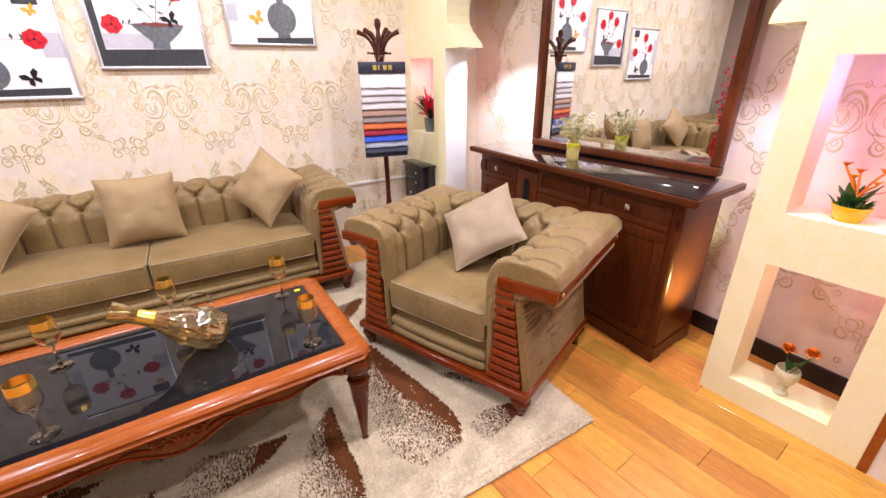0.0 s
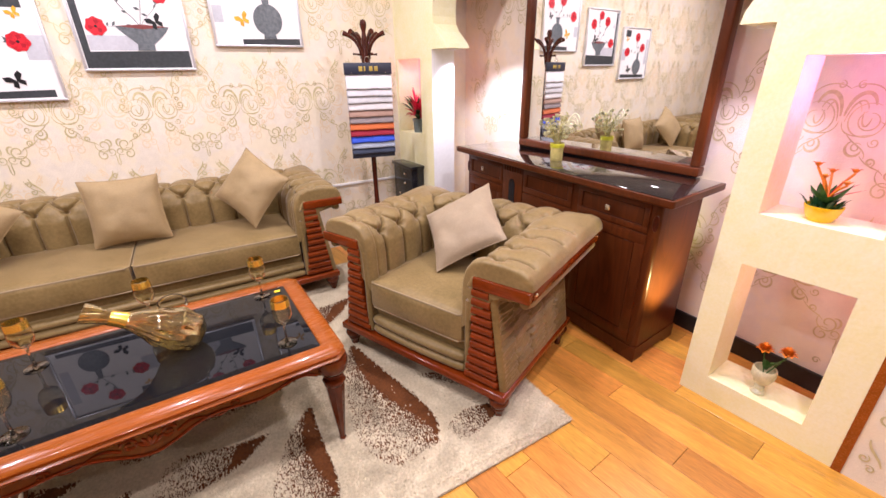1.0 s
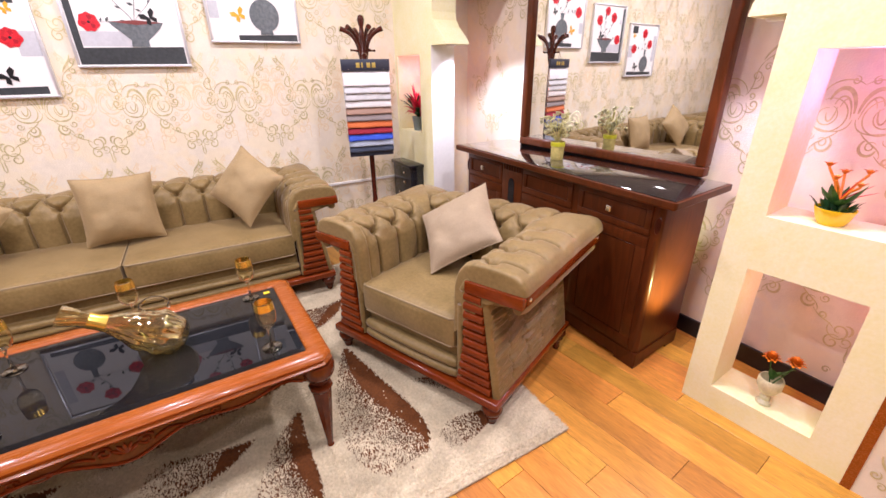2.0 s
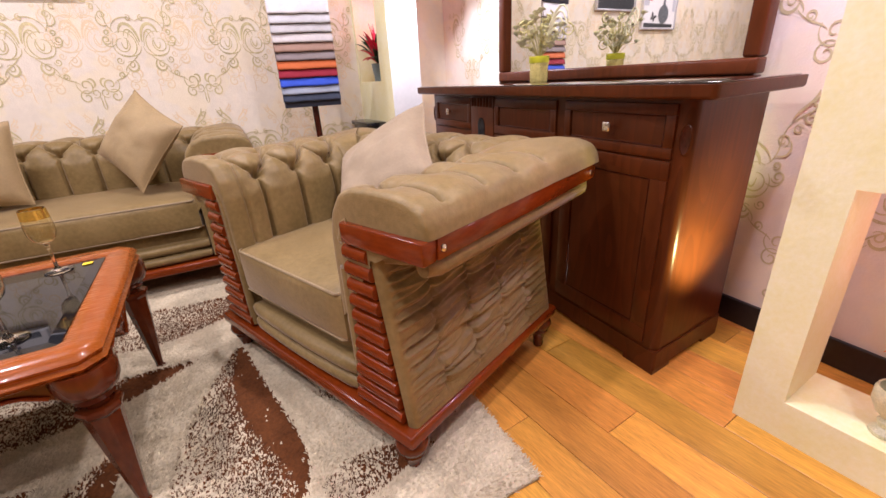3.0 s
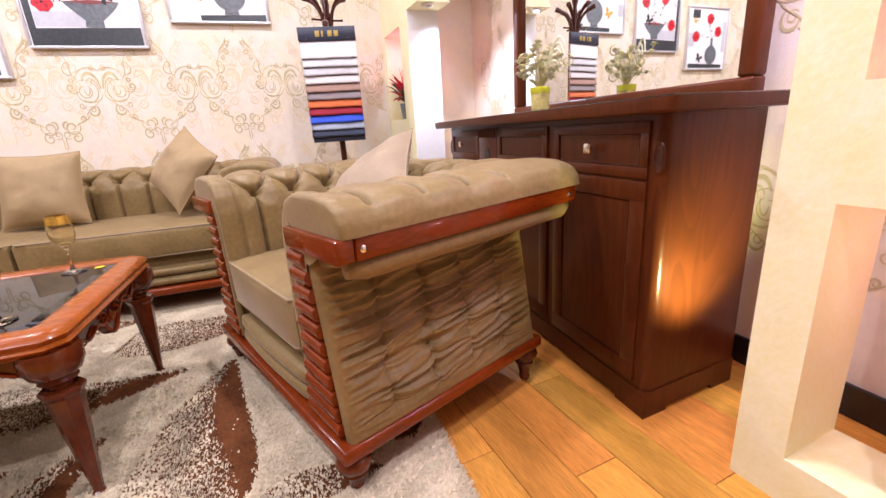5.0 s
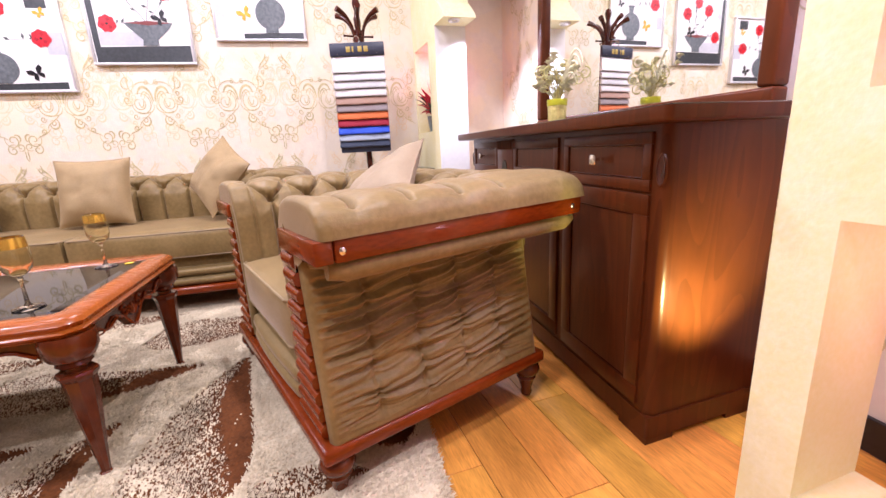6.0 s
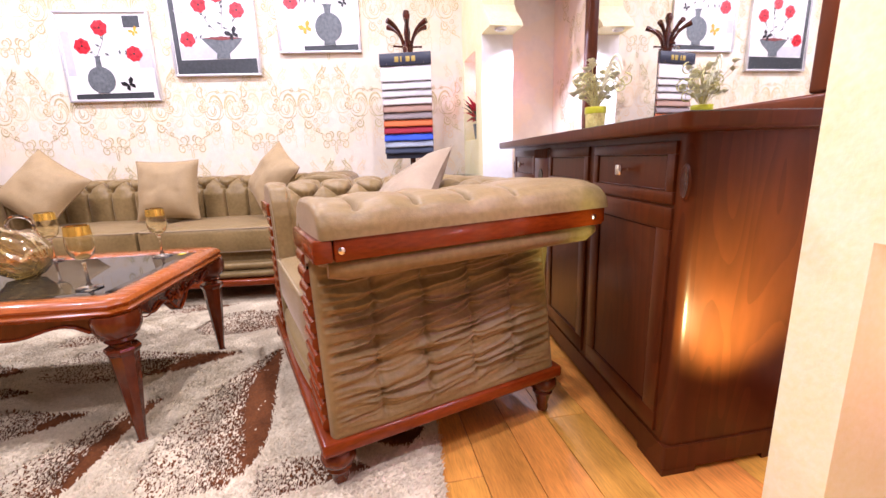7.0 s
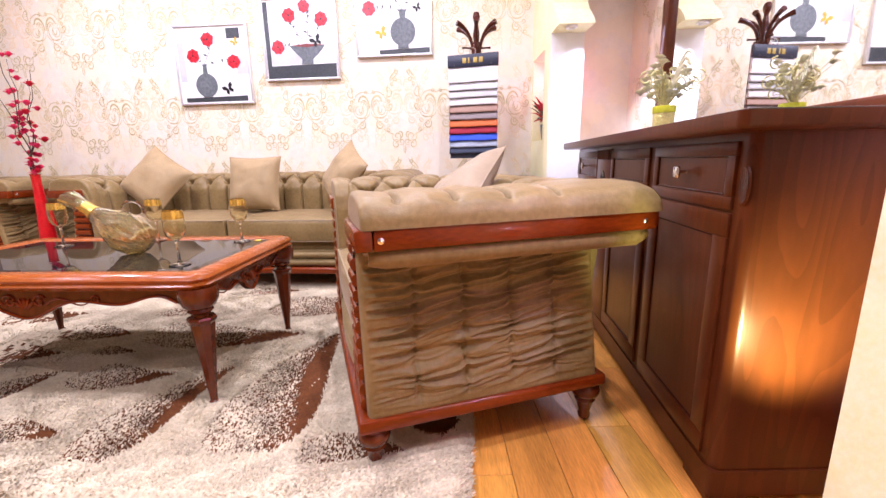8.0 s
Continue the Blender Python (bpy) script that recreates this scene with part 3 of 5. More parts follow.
    # base rail, mitred frame
    part("base_rail", box(-bx - 0.022, bx + 0.022, by0 - 0.022, by1 + 0.012, 0.128, 0.168, 0.010, 3), M_RED, t)
    # seat front with two padded rolls
    part("seat_front", box(-inner - 0.002, inner + 0.002, -DF + 0.03, 0.2, 0.168, 0.34, 0.012), M_FABRIC, t)
    for za, zb in ((0.172, 0.222), (0.224, 0.274)):
        part("front_band", cushion_block(-inner - 0.004, inner + 0.004, -DF - 0.010, -DF + 0.07, za, zb, 0.0), M_FABRIC, t)
    sw = 2 * inner / seats
    for k in range(seats):
        x0, x1 = -inner + sw * k + 0.003, -inner + sw * (k + 1) - 0.003
        c = part("seat_cushion", cushion_block(x0, x1, -DF - 0.012, 0.20, 0.328, 0.482), M_FABRIC, t)
        part("piping", piping_loop(x0 + 0.004, x1 - 0.004, -DF - 0.010, 0.15, 0.474), M_PIPING, c)
        part("piping", piping_loop(x0 + 0.004, x1 - 0.004, -DF - 0.010, 0.15, 0.338), M_PIPING, c)
    for fx in (-bx + 0.024, bx - 0.024):
        for fy in (by0 + 0.022, by1 - 0.03):
            prof = [(0.0001, 0.0), (0.017, 0.0), (0.020, 0.012), (0.017, 0.022), (0.024, 0.046), (0.029, 0.062), (0.033, 0.068), (0.030, 0.076), (0.041, 0.086), (0.046, 0.100), (0.042, 0.114), (0.036, 0.120), (0.038, 0.130)]
            part("foot", lathe(prof, 20, pose(fx, fy, 0)), M_LEG, t)
    return t


RUG_Z = 0.022
armchair = upholstered("armchair", pose(1.266, 1.596, RUG_Z * 0.4, 0, 0, -67.3), 0.57, 1, "buttoned olive velvet armchair with red mahogany slatted arm fronts", "armchair", "armchairs")
copy_thing(armchair, pose(-2.31, 2.945, RUG_Z * 0.4))
upholstered("sofa", pose(-0.24, 2.945, RUG_Z * 0.4), 1.19, 2, "long buttoned olive velvet sofa with red slatted arm fronts", "sofa", "", 0.150, 0.0048)


def pillow(name, corners, thick, label, seed=0, cloth=M_PILLOW):
    """A square cushion; corners: top, right, bottom, left of its face as seen."""
    c = [Vector(q) for q in corners]
    mid = (c[0] + c[1] + c[2] + c[3]) / 4
    ex = ((c[1] - c[0]) + (c[2] - c[3])).normalized()
    ey = ((c[0] - c[3]) + (c[1] - c[2])).normalized()
    nz = ex.cross(ey).normalized()
    ey = nz.cross(ex)
    half = (sum((c[k] - c[(k + 1) % 4]).length for k in range(4)) / 8)
    rot = Matrix((ex, ey, nz)).transposed().to_4x4()
    t = thing(name, Matrix.Translation(mid) @ rot, label, "cushion", "scatter cushions")
    n = 30
    verts, faces = [], []
    for sgn in (1, -1):
        for i in range(n + 1):
            for j in range(n + 1):
                u, v = 2 * i / n - 1, 2 * j / n - 1
                px = half * u * (1.0 - 0.075 * (1 - v * v) * abs(u))
                py = half * v * (1.0 - 0.075 * (1 - u * u) * abs(v))
                prof = max(0.0, (1 - u ** 4) * (1 - v ** 4)) ** 0.62 * (0.75 + 0.25 * (1 - u * u) * (1 - v * v))
                w = (0.014 * noise.noise((u * 1.8 + seed * 5.1, v * 1.8, sgn * 2.0)) + 0.006 * (0.5 - abs(noise.noise((u * 4.0 + seed * 3.3, v * 4.0, 5.0))))) * prof + 0.0022 * noise.noise((u * 7 + seed, v * 7, sgn)) * (1 - prof)
                verts.append((px, py, sgn * (thick * prof + 0.0015) + w))
    k = (n + 1) ** 2
    for s in (0, 1):
        for i in range(n):
            for j in range(n):
                a = s * k + i * (n + 1) + j
                q = (a, a + n + 1, a + n + 2, a + 1)
                faces.append(q if s == 0 else q[::-1])
    grid_obj("cover", verts, faces, cloth, t)
    edge = []
    for a in range(4):
        for q in range(n):
            s = 2 * q / n - 1
            u, v = ((s, -1), (1, s), (-s, 1), (-1, -s))[a]
            edge.append((half * u * (1.0 - 0.075 * (1 - v * v) * abs(u)), half * v * (1.0 - 0.075 * (1 - u * u) * abs(v)), 0))
    part("seam", tube(edge + [edge[0]], 0.0032, 6), cloth, t)
    return t


pillow("scatter_cushion", [(0.482, 3.01, 0.99), (0.68, 2.70, 0.80), (0.44, 2.73, 0.53), (0.25, 3.03, 0.71)], 0.075, "plain tan velvet scatter cushion standing on its corner on the sofa", 1)
pillow("scatter_cushion", [(-0.431, 3.00, 0.885), (-0.03, 2.99, 0.885), (-0.027, 2.90, 0.515), (-0.425, 2.90, 0.515)], 0.075, "plain tan velvet scatter cushion upright on the sofa", 2)
pillow("scatter_cushion", [(-0.96, 2.98, 0.95), (-0.62, 2.92, 0.74), (-0.93, 2.78, 0.52), (-1.26, 2.88, 0.73)], 0.08, "plain tan velvet scatter cushion tipped on its corner on the sofa", 3)
pillow("scatter_cushion", [(1.50, 1.67, 0.875), (1.35, 1.33, 0.70), (1.13, 1.57, 0.515), (1.236, 1.885, 0.72)], 0.07, "pale pinkish tan velvet scatter cushion leaning in the armchair", 4, M_PALEPILLOW)


# ==== coffee table ====
def coffee_table():
    t = thing("coffee_table", pose(-0.130, 1.560, RUG_Z, 0, 0, 2.2), "carved reddish wooden coffee table with smoked glass top", "coffee table")
    L, Wd, H = 0.64, 0.362, 0.478
    inn = 0.075

    def outline(hx, hy, cut):
        return [(-hx + cut, -hy), (hx - cut, -hy), (hx, -hy + cut), (hx, hy - cut), (hx - cut, hy), (-hx + cut, hy), (-hx, hy - cut), (-hx, -hy + cut)]

    # frame ring: profile swept over offset outlines
    rings = []
    for off, z, cut in ((0.0, H - 0.044, 0.035), (0.006, H - 0.050, 0.034), (-0.004, H - 0.036, 0.036), (0.004, H - 0.028, 0.036), (-0.002, H - 0.016, 0.036), (0.004, H - 0.006, 0.035), (0.012, H, 0.034), (inn - 0.012, H, 0.014), (inn - 0.004, H - 0.003, 0.010), (inn, H - 0.010, 0.010)):
        rings.append([(x, y, z) for x, y in outline(L - off, Wd - off, cut)])
    bm = bmesh.new()
    vr = [[bm.verts.new(p) for p in r] for r in rings]
    for a, b in zip(vr, vr[1:]):
        for k in range(8):
            bm.faces.new((a[k], a[(k + 1) % 8], b[(k + 1) % 8], b[k]))
    under = [bm.verts.new((x, y, H - 0.05)) for x, y in outline(L - inn, Wd - inn, 0.01)]
    for k in range(8):
        bm.faces.new((under[k], under[(k + 1) % 8], vr[0][(k + 1) % 8], vr[0][k]))
        bm.faces.new((vr[-1][k], vr[-1][(k + 1) % 8], under[(k + 1) % 8], under[k]))
    bmesh.ops.recalc_face_normals(bm, faces=bm.faces)
    mark_broad(bm)
    part("top_frame", bm, M_TABLE, t)
    gl = bmesh.new()
    rows = [[gl.verts.new((x, y, z)) for x, y in outline(L - off, Wd - off, 0.001)] for off, z in ((inn + 0.001, H - 0.012), (inn + 0.001, H - 0.0062), (inn + 0.026, H - 0.004))]
    for p, q in zip(rows, rows[1:]):
        for k in range(8):
            gl.faces.new((p[k], p[(k + 1) % 8], q[(k + 1) % 8], q[k]))
    gl.faces.new(rows[-1])
    gl.faces.new(rows[0][::-1])
    part("glass_panel", gl, M_SMOKE, t, "dark smoked glass panel with a bevelled rim", False)
    # curved aprons with a shaped lower edge
    for axis, half, other in ((0, L - 0.075, Wd - 0.035), (1, Wd - 0.075, L - 0.035)):
        for sgn in (-1, 1):
            n = 60
            top, low = [], []
            for k in range(n + 1):
                u = 2 * k / n - 1
                a = abs(u)
                drop = 0.062 + 0.020 * math.cos(u * math.pi * 3) * (1 - a) + 0.030 * math.exp(-((u / 0.22) ** 2)) - 0.028 * math.exp(-(((a - 0.80) / 0.16) ** 2)) + 0.02 * max(0, (a - 0.86) / 0.14)
                top.append((u * half, H - 0.046))
                low.append((u * half, H - 0.046 - drop))
            poly = top + low[::-1]

            def place(u, v, w, axis=axis, sgn=sgn, other=other):
                p = (u, sgn * (other - w)) if axis == 0 else (sgn * (other - w), u)
                return Vector((p[0], p[1], v))

            ap = part("apron", extrude_poly(poly, 0.022, place), M_LEG, t)
            # raised bead along the shaped edge
            bead = [place(u, v + 0.004, -0.003) for u, v in low[2:-2]]
            part("bead", tube(bead, 0.0045, 6), M_RED, ap)
            # carved scrolls in the middle
            sc = bmesh.new()
            for m2 in (-1, 1):
                pts = []
                for k in range(34):
                    a = k / 33
                    ang = 0.4 + a * 8.2
                    r = 0.024 * (1 - a * 0.82)
                    pts.append(place(m2 * (0.052 + r * math.cos(ang)), H - 0.094 + r * math.sin(ang), -0.002))
                tube(pts, 0.0042, 6, sc)
                pts = [place(m2 * (0.075 + 0.16 * q / 20), H - 0.105 + 0.016 * math.sin(q / 20 * 6.0) + 0.018 * q / 20, -0.002) for q in range(21)]
                tube(pts, [0.0045 * (1 - 0.6 * q / 20) for q in range(21)], 6, sc)
                pts = []
                for k in range(20):
                    a = k / 19
                    r = 0.016 * (1 - a * 0.8)
                    pts.append(place(m2 * (0.25 + r * math.cos(3.0 - a * 7)), H - 0.088 + r * math.sin(3.0 - a * 7), -0.002))
                tube(pts, 0.0032, 6, sc)
            for q in range(5):
                a = (q - 2) * 0.42
                pts = [place(math.sin(a) * r, H - 0.125 + math.cos(a) * r, -0.002) for r in (0.008, 0.02, 0.034, 0.044)]
                tube(pts, [0.003, 0.0065, 0.006, 0.002], 6, sc)
            part("carving", sc, M_RED, ap, "carved scroll and leaf ornament")
    for sx in (-1, 1):
        for sy in (-1, 1):
            kx, ky = sx * (L - 0.05), sy * (Wd - 0.05)
            blk = [(0.02, H - 0.046), (0.058, H - 0.048), (0.062, H - 0.062), (0.060, H - 0.09), (0.050, H - 0.112), (0.036, H - 0.122), (0.040, H - 0.130), (0.034, H - 0.136), (0.024, H - 0.142), (0.024, H - 0.152)]
            lg = part("leg", lathe([(0.024, H - 0.150), (0.043, H - 0.152), (0.046, H - 0.158), (0.044, H - 0.166), (0.038, H - 0.175), (0.029, 0.20), (0.019, 0.10), (0.0125, 0.030), (0.012, 0.018), (0.018, 0.012), (0.019, 0.0), (0.0001, 0.0)], 8, pose(kx, ky, 0, 0, 0, 22.5)), M_LEG, t, "", False)
            part("knee", lathe(blk, 20, pose(kx, ky, 0)), M_LEG, lg)
    return t


coffee_table()
TABLE_Z = RUG_Z + 0.475


def wine_glass(x, y):
    t = thing("wine_glass", pose(x, y, TABLE_Z), "stemmed wine glass with a gold rim band, empty", "wine glass", "wine glasses on the table")
    stem = [(0.0001, 0.0), (0.034, 0.0), (0.035, 0.002), (0.030, 0.004), (0.010, 0.008), (0.005, 0.016), (0.004, 0.05), (0.0045, 0.075), (0.007, 0.082), (0.004, 0.088), (0.0001, 0.089)]
    part("stem", lathe(stem, 20), M_GLASS, t)
    outer = [(0.004, 0.086), (0.016, 0.092), (0.028, 0.104), (0.034, 0.122), (0.035, 0.142), (0.033, 0.165), (0.0305, 0.192)]
    innr = [(r - 0.0016, z + 0.001) for r, z in reversed(outer[1:])] + [(0.0001, 0.094)]
    b = part("bowl", lathe([(0.0001, 0.086)] + outer + innr, 24), M_AMBER, t)
    part("gold_band", lathe([(0.0333, 0.164), (0.0325, 0.176), (0.0311, 0.1915), (0.0307, 0.1915), (0.0321, 0.176), (0.0329, 0.164), (0.0333, 0.164)], 24), M_GOLD, b, "gilt rim band")
    return t


first_glass = wine_glass(-0.425, 1.336)
for gx, gy in ((-0.45, 1.70), (-0.105, 1.83), (0.32, 1.805), (0.342, 1.375)):
    copy_thing(first_glass, pose(gx, gy, TABLE_Z, 0, 0, 40 * gx))


# ==== dresser ====
def dresser():
    t = thing("sideboard", pose(1.90, 0.90, 0, 0, 0, -0.6), "dark mahogany sideboard with a glossy black top and metal knobs", "sideboard")
    # local x: into the room's wall, y: along it
    X0, X1, Y0, Y1, H = 0.055, 0.46, 0.070, 1.665, 0.885

    def cant(bm):
        """The near end runs slightly askew to the front."""
        for v in bm.verts:
            if v.co.y < 0.3:
                v.co.y += 0.105 * (v.co.x - X0)
        return bm

    body = cant(box(X0, X1, Y0, Y1, 0.075, H))
    ed = [e for e in body.edges if abs(e.verts[0].co.z - e.verts[1].co.z) > 0.1 and e.verts[0].co.x < X0 + 0.01]
    bmesh.ops.bevel(body, geom=ed, offset=0.028, segments=6, profile=0.5, affect="EDGES")
    bd = part("body", body, M_DRESSER, t)
    pl = cant(box(X0 - 0.006, X1, Y0 - 0.006, Y1 + 0.006, 0.016, 0.085))
    ed = [e for e in pl.edges if abs(e.verts[0].co.z - e.verts[1].co.z) > 0.05 and e.verts[0].co.x < X0]
    bmesh.ops.bevel(pl, geom=ed, offset=0.012, segments=4, profile=0.5, affect="EDGES")
    part("plinth", pl, M_DRESSER, t)
    for fy in (Y0 - 0.006, Y1 - 0.114):
        for fx in (X0 - 0.006, X1 - 0.10):
            part("bracket_foot", cant(box(fx, fx + 0.10, fy, fy + 0.12, 0.0, 0.017)), M_DRESSER, t)
    top = cant(box(-0.03, X1 + 0.01, -0.016, 1.70, H, H + 0.035))
    ed = [e for e in top.edges if abs(e.verts[0].co.z - e.verts[1].co.z) > 0.02 and e.verts[0].co.x < 0]
    bmesh.ops.bevel(top, geom=ed, offset=0.02, segments=5, profile=0.5, affect="EDGES")
    bmesh.ops.bevel(top, geom=[e for e in top.edges if abs(e.verts[0].co.z - e.verts[1].co.z) < 0.001 and e.verts[0].co.z < H + 0.01], offset=0.010, segments=3, profile=0.5, affect="EDGES")
    part("top", top, M_DRESSER, t)
    part("top_panel", cant(box(-0.012, X1, -0.002, 1.682, H + 0.035, H + 0.039, 0.001)), M_GRANITE, t, "polished black top panel")

    def framed(name, y0, y1, z0, z1, rail=0.05, knob=None):
        xf = X0 - 0.008
        field = part(name, box(xf + 0.005, X0 + 0.004, y0 + 0.004, y1 - 0.004, z0 + 0.004, z1 - 0.004), M_DRESSER, t)
        for a, b, c, d in ((y0, y1, z1 - rail, z1), (y0, y1, z0, z0 + rail), (y0, y0 + rail, z0 + rail, z1 - rail), (y1 - rail, y1, z0 + rail, z1 - rail)):
            part("rail", box(xf, X0 + 0.003, a, b, c, d, 0.0015), M_DRESSER, field)
        # bead round the field
        r = rail + 0.004
        pts = [(xf + 0.004, y0 + r, z0 + r), (xf + 0.004, y1 - r, z0 + r), (xf + 0.004, y1 - r, z1 - r), (xf + 0.004, y0 + r, z1 - r), (xf + 0.004, y0 + r, z0 + r)]
        part("bead", tube(pts, 0.0018, 6), M_DARKRED, field)
        if knob:
            ky, kz = knob
            kn = box(xf - 0.030, xf - 0.020, ky - 0.014, ky + 0.014, kz - 0.016, kz + 0.016, 0.005, 3)
            join(kn, lathe([(0.006, 0.0), (0.004, 0.012), (0.008, 0.024)], 12, pose(xf + 0.001, ky, kz, 0, -90, 0)))
            part("knob", kn, M_CHROME, field, "square polished metal knob")
        return field

    for a, b in ((0.118, 0.552), (1.226, 1.615)):
        framed("drawer", a, b, 0.718, 0.868, 0.030, ((a + b) / 2, 0.797))
        framed("door", a, b, 0.10, 0.710, 0.055)
    ca, cb = 0.598, 1.112
    framed("drawer", ca, cb - 0.10, 0.718, 0.868, 0.034)
    framed("door", ca, cb - 0.10, 0.10, 0.710, 0.055)
    part("post", box(X0 - 0.008, X0 + 0.01, 1.018, 1.220, 0.09, 0.875, 0.004), M_DRESSER, t)
    cb = 1.175
    # fluted post with a dark arched recess
    for k in range(7):
        y = 1.04 + k * 0.026
        part("flute", tube([(X0 - 0.010, y, 0.83), (X0 - 0.010, y, 0.87)], 0.008, 8), M_DRESSER, t)
    rec = [(cb - 0.085, 0.60), (cb - 0.025, 0.60)] + [(cb - 0.055 + 0.030 * math.cos(a), 0.74 + 0.04 * math.sin(a)) for a in [math.pi * k / 10 for k in range(11)]]
    part("recess", extrude_poly(rec, 0.003, lambda u, v, w: Vector((X0 - 0.011 + w, u, v))), M_BLACK, t, "dark arched recess")
    # oval finger recesses in the corner posts
    for y in (0.085, Y1 - 0.024):
        ov = [(y + 0.016 * math.cos(a), 0.775 + 0.038 * math.sin(a)) for a in [2 * math.pi * k / 28 for k in range(28)]]
        bm = bmesh.new()
        ring = [bm.verts.new((X0 - 0.003, u, v)) for u, v in ov]
        mid = [bm.verts.new((X0 + 0.006, y + (u - y) * 0.6, 0.775 + (v - 0.775) * 0.75)) for u, v in ov]
        outr = [bm.verts.new((X0 - 0.0005, y + (u - y) * 1.25, 0.775 + (v - 0.775) * 1.1)) for u, v in ov]
        for k in range(28):
            bm.faces.new((outr[k], outr[(k + 1) % 28], ring[(k + 1) % 28], ring[k]))
        part("oval_rim", bm, M_DRESSER, t)
        bm = bmesh.new()
        lathe([(0.0001, -0.004), (0.45, -0.0035), (0.8, -0.002), (1.0, 0.0)], 28, pose(X0 - 0.0035, y, 0.775, 0, -90, 0) @ Matrix.Diagonal((0.038, 0.0145, 0.6, 1)), bm)
        part("oval_recess", bm, M_DARKRED, t, "dark oval finger recess")
    return t


dresser()
DRESS_Z = 0.924


def mirror():
    t = thing("wall_mirror", pose(2.385, 1.059, DRESS_Z, 0, 0, 2.6), "large mirror in a wide dark mahogany frame standing on the sideboard", "mirror")
    W, H, f = 1.307, 1.35, 0.050
    part("mirror_glass", box(-0.004, 0.004, f - 0.01, W - f + 0.01, f - 0.01, H - f + 0.01), M_MIRROR, t, "clear silvered glass")
    bars = [(0, W, 0, f), (0, W, H - f, H), (0, f, f, H - f), (W - f, W, f, H - f)]
    for a, b, c, d in bars:
        part("frame_bar", box(-0.032, 0.03, a, b, c, d, 0.009, 3), M_DRESSER, t)
    part("backing", box(0.006, 0.028, f - 0.01, W - f + 0.01, f - 0.01, H - f + 0.01), M_DRESSER, t)
    return t


mirror()


# ==== pictures ====
def picture(x0, x1, z0, z1, label):
    t = thing("framed_picture", pose((x0 + x1) / 2, ROOM_Y1, z0), label, "picture", "pictures over the sofa")
    w, h, f = x1 - x0, z1 - z0, 0.014
    part("print", box(-w / 2 + 0.004, w / 2 - 0.004, -0.020, -0.004, 0.004, h - 0.004), M_WHITE, t)
    for a, b, c, d in ((-w / 2, w / 2, 0, f), (-w / 2, w / 2, h - f, h), (-w / 2, -w / 2 + f, f, h - f), (w / 2 - f, w / 2, f, h - f)):
        part("frame_bar", box(a, b, -0.032, -0.001, c, d, 0.003), M_SILVER, t)
    return t


PIC1 = picture(-0.995, -0.385, 1.312, 1.90, "silver framed print of red flowers in a round grey vase")
PIC2 = picture(-0.262, 0.328, 1.470, 2.06, "silver framed print of red flowers in a grey footed bowl")
PIC3 = picture(0.472, 1.05, 1.615, 2.205, "silver framed print of red flowers in a grey bottle vase")

def flat_shape(parent, name, pts, z, material, label=""):
    """A thin piece of the print, z metres in front of its sheet; pts in the picture's plane."""
    bm = extrude_poly(pts, 0.0006, lambda u, v, w: Vector((u, -0.0203 - z - w, v)))
    return part(name, bm, material, parent, label, smooth=False)


M_PGREY = mat("print_dark_grey", (0.045, 0.050, 0.052), 0.3, var=0.3, scale=6.0)
M_PVASE = mat("print_grey_vase", (0.13, 0.145, 0.15), 0.3, var=0.45, scale=5.0)
M_PRED = mat("print_red", (0.62, 0.018, 0.030), 0.3, var=0.35, scale=30.0)
M_PDRED = mat("print_deep_red", (0.36, 0.008, 0.018), 0.3, var=0.35, scale=30.0)
M_PLEAF = mat("print_leaf", (0.10, 0.11, 0.11), 0.3, var=0.3, scale=20.0)
M_PPALE = mat("print_pale_grey", (0.52, 0.52, 0.54), 0.3, var=0.08, scale=8.0)
M_PYEL = mat("print_yellow", (0.75, 0.38, 0.03), 0.3, var=0.3, scale=40.0)
M_PBLK = mat("print_black", (0.012, 0.012, 0.013), 0.3, var=0.2)
M_PIN = mat("print_bowl_inside", (0.22, 0.05, 0.045), 0.3, var=0.2)


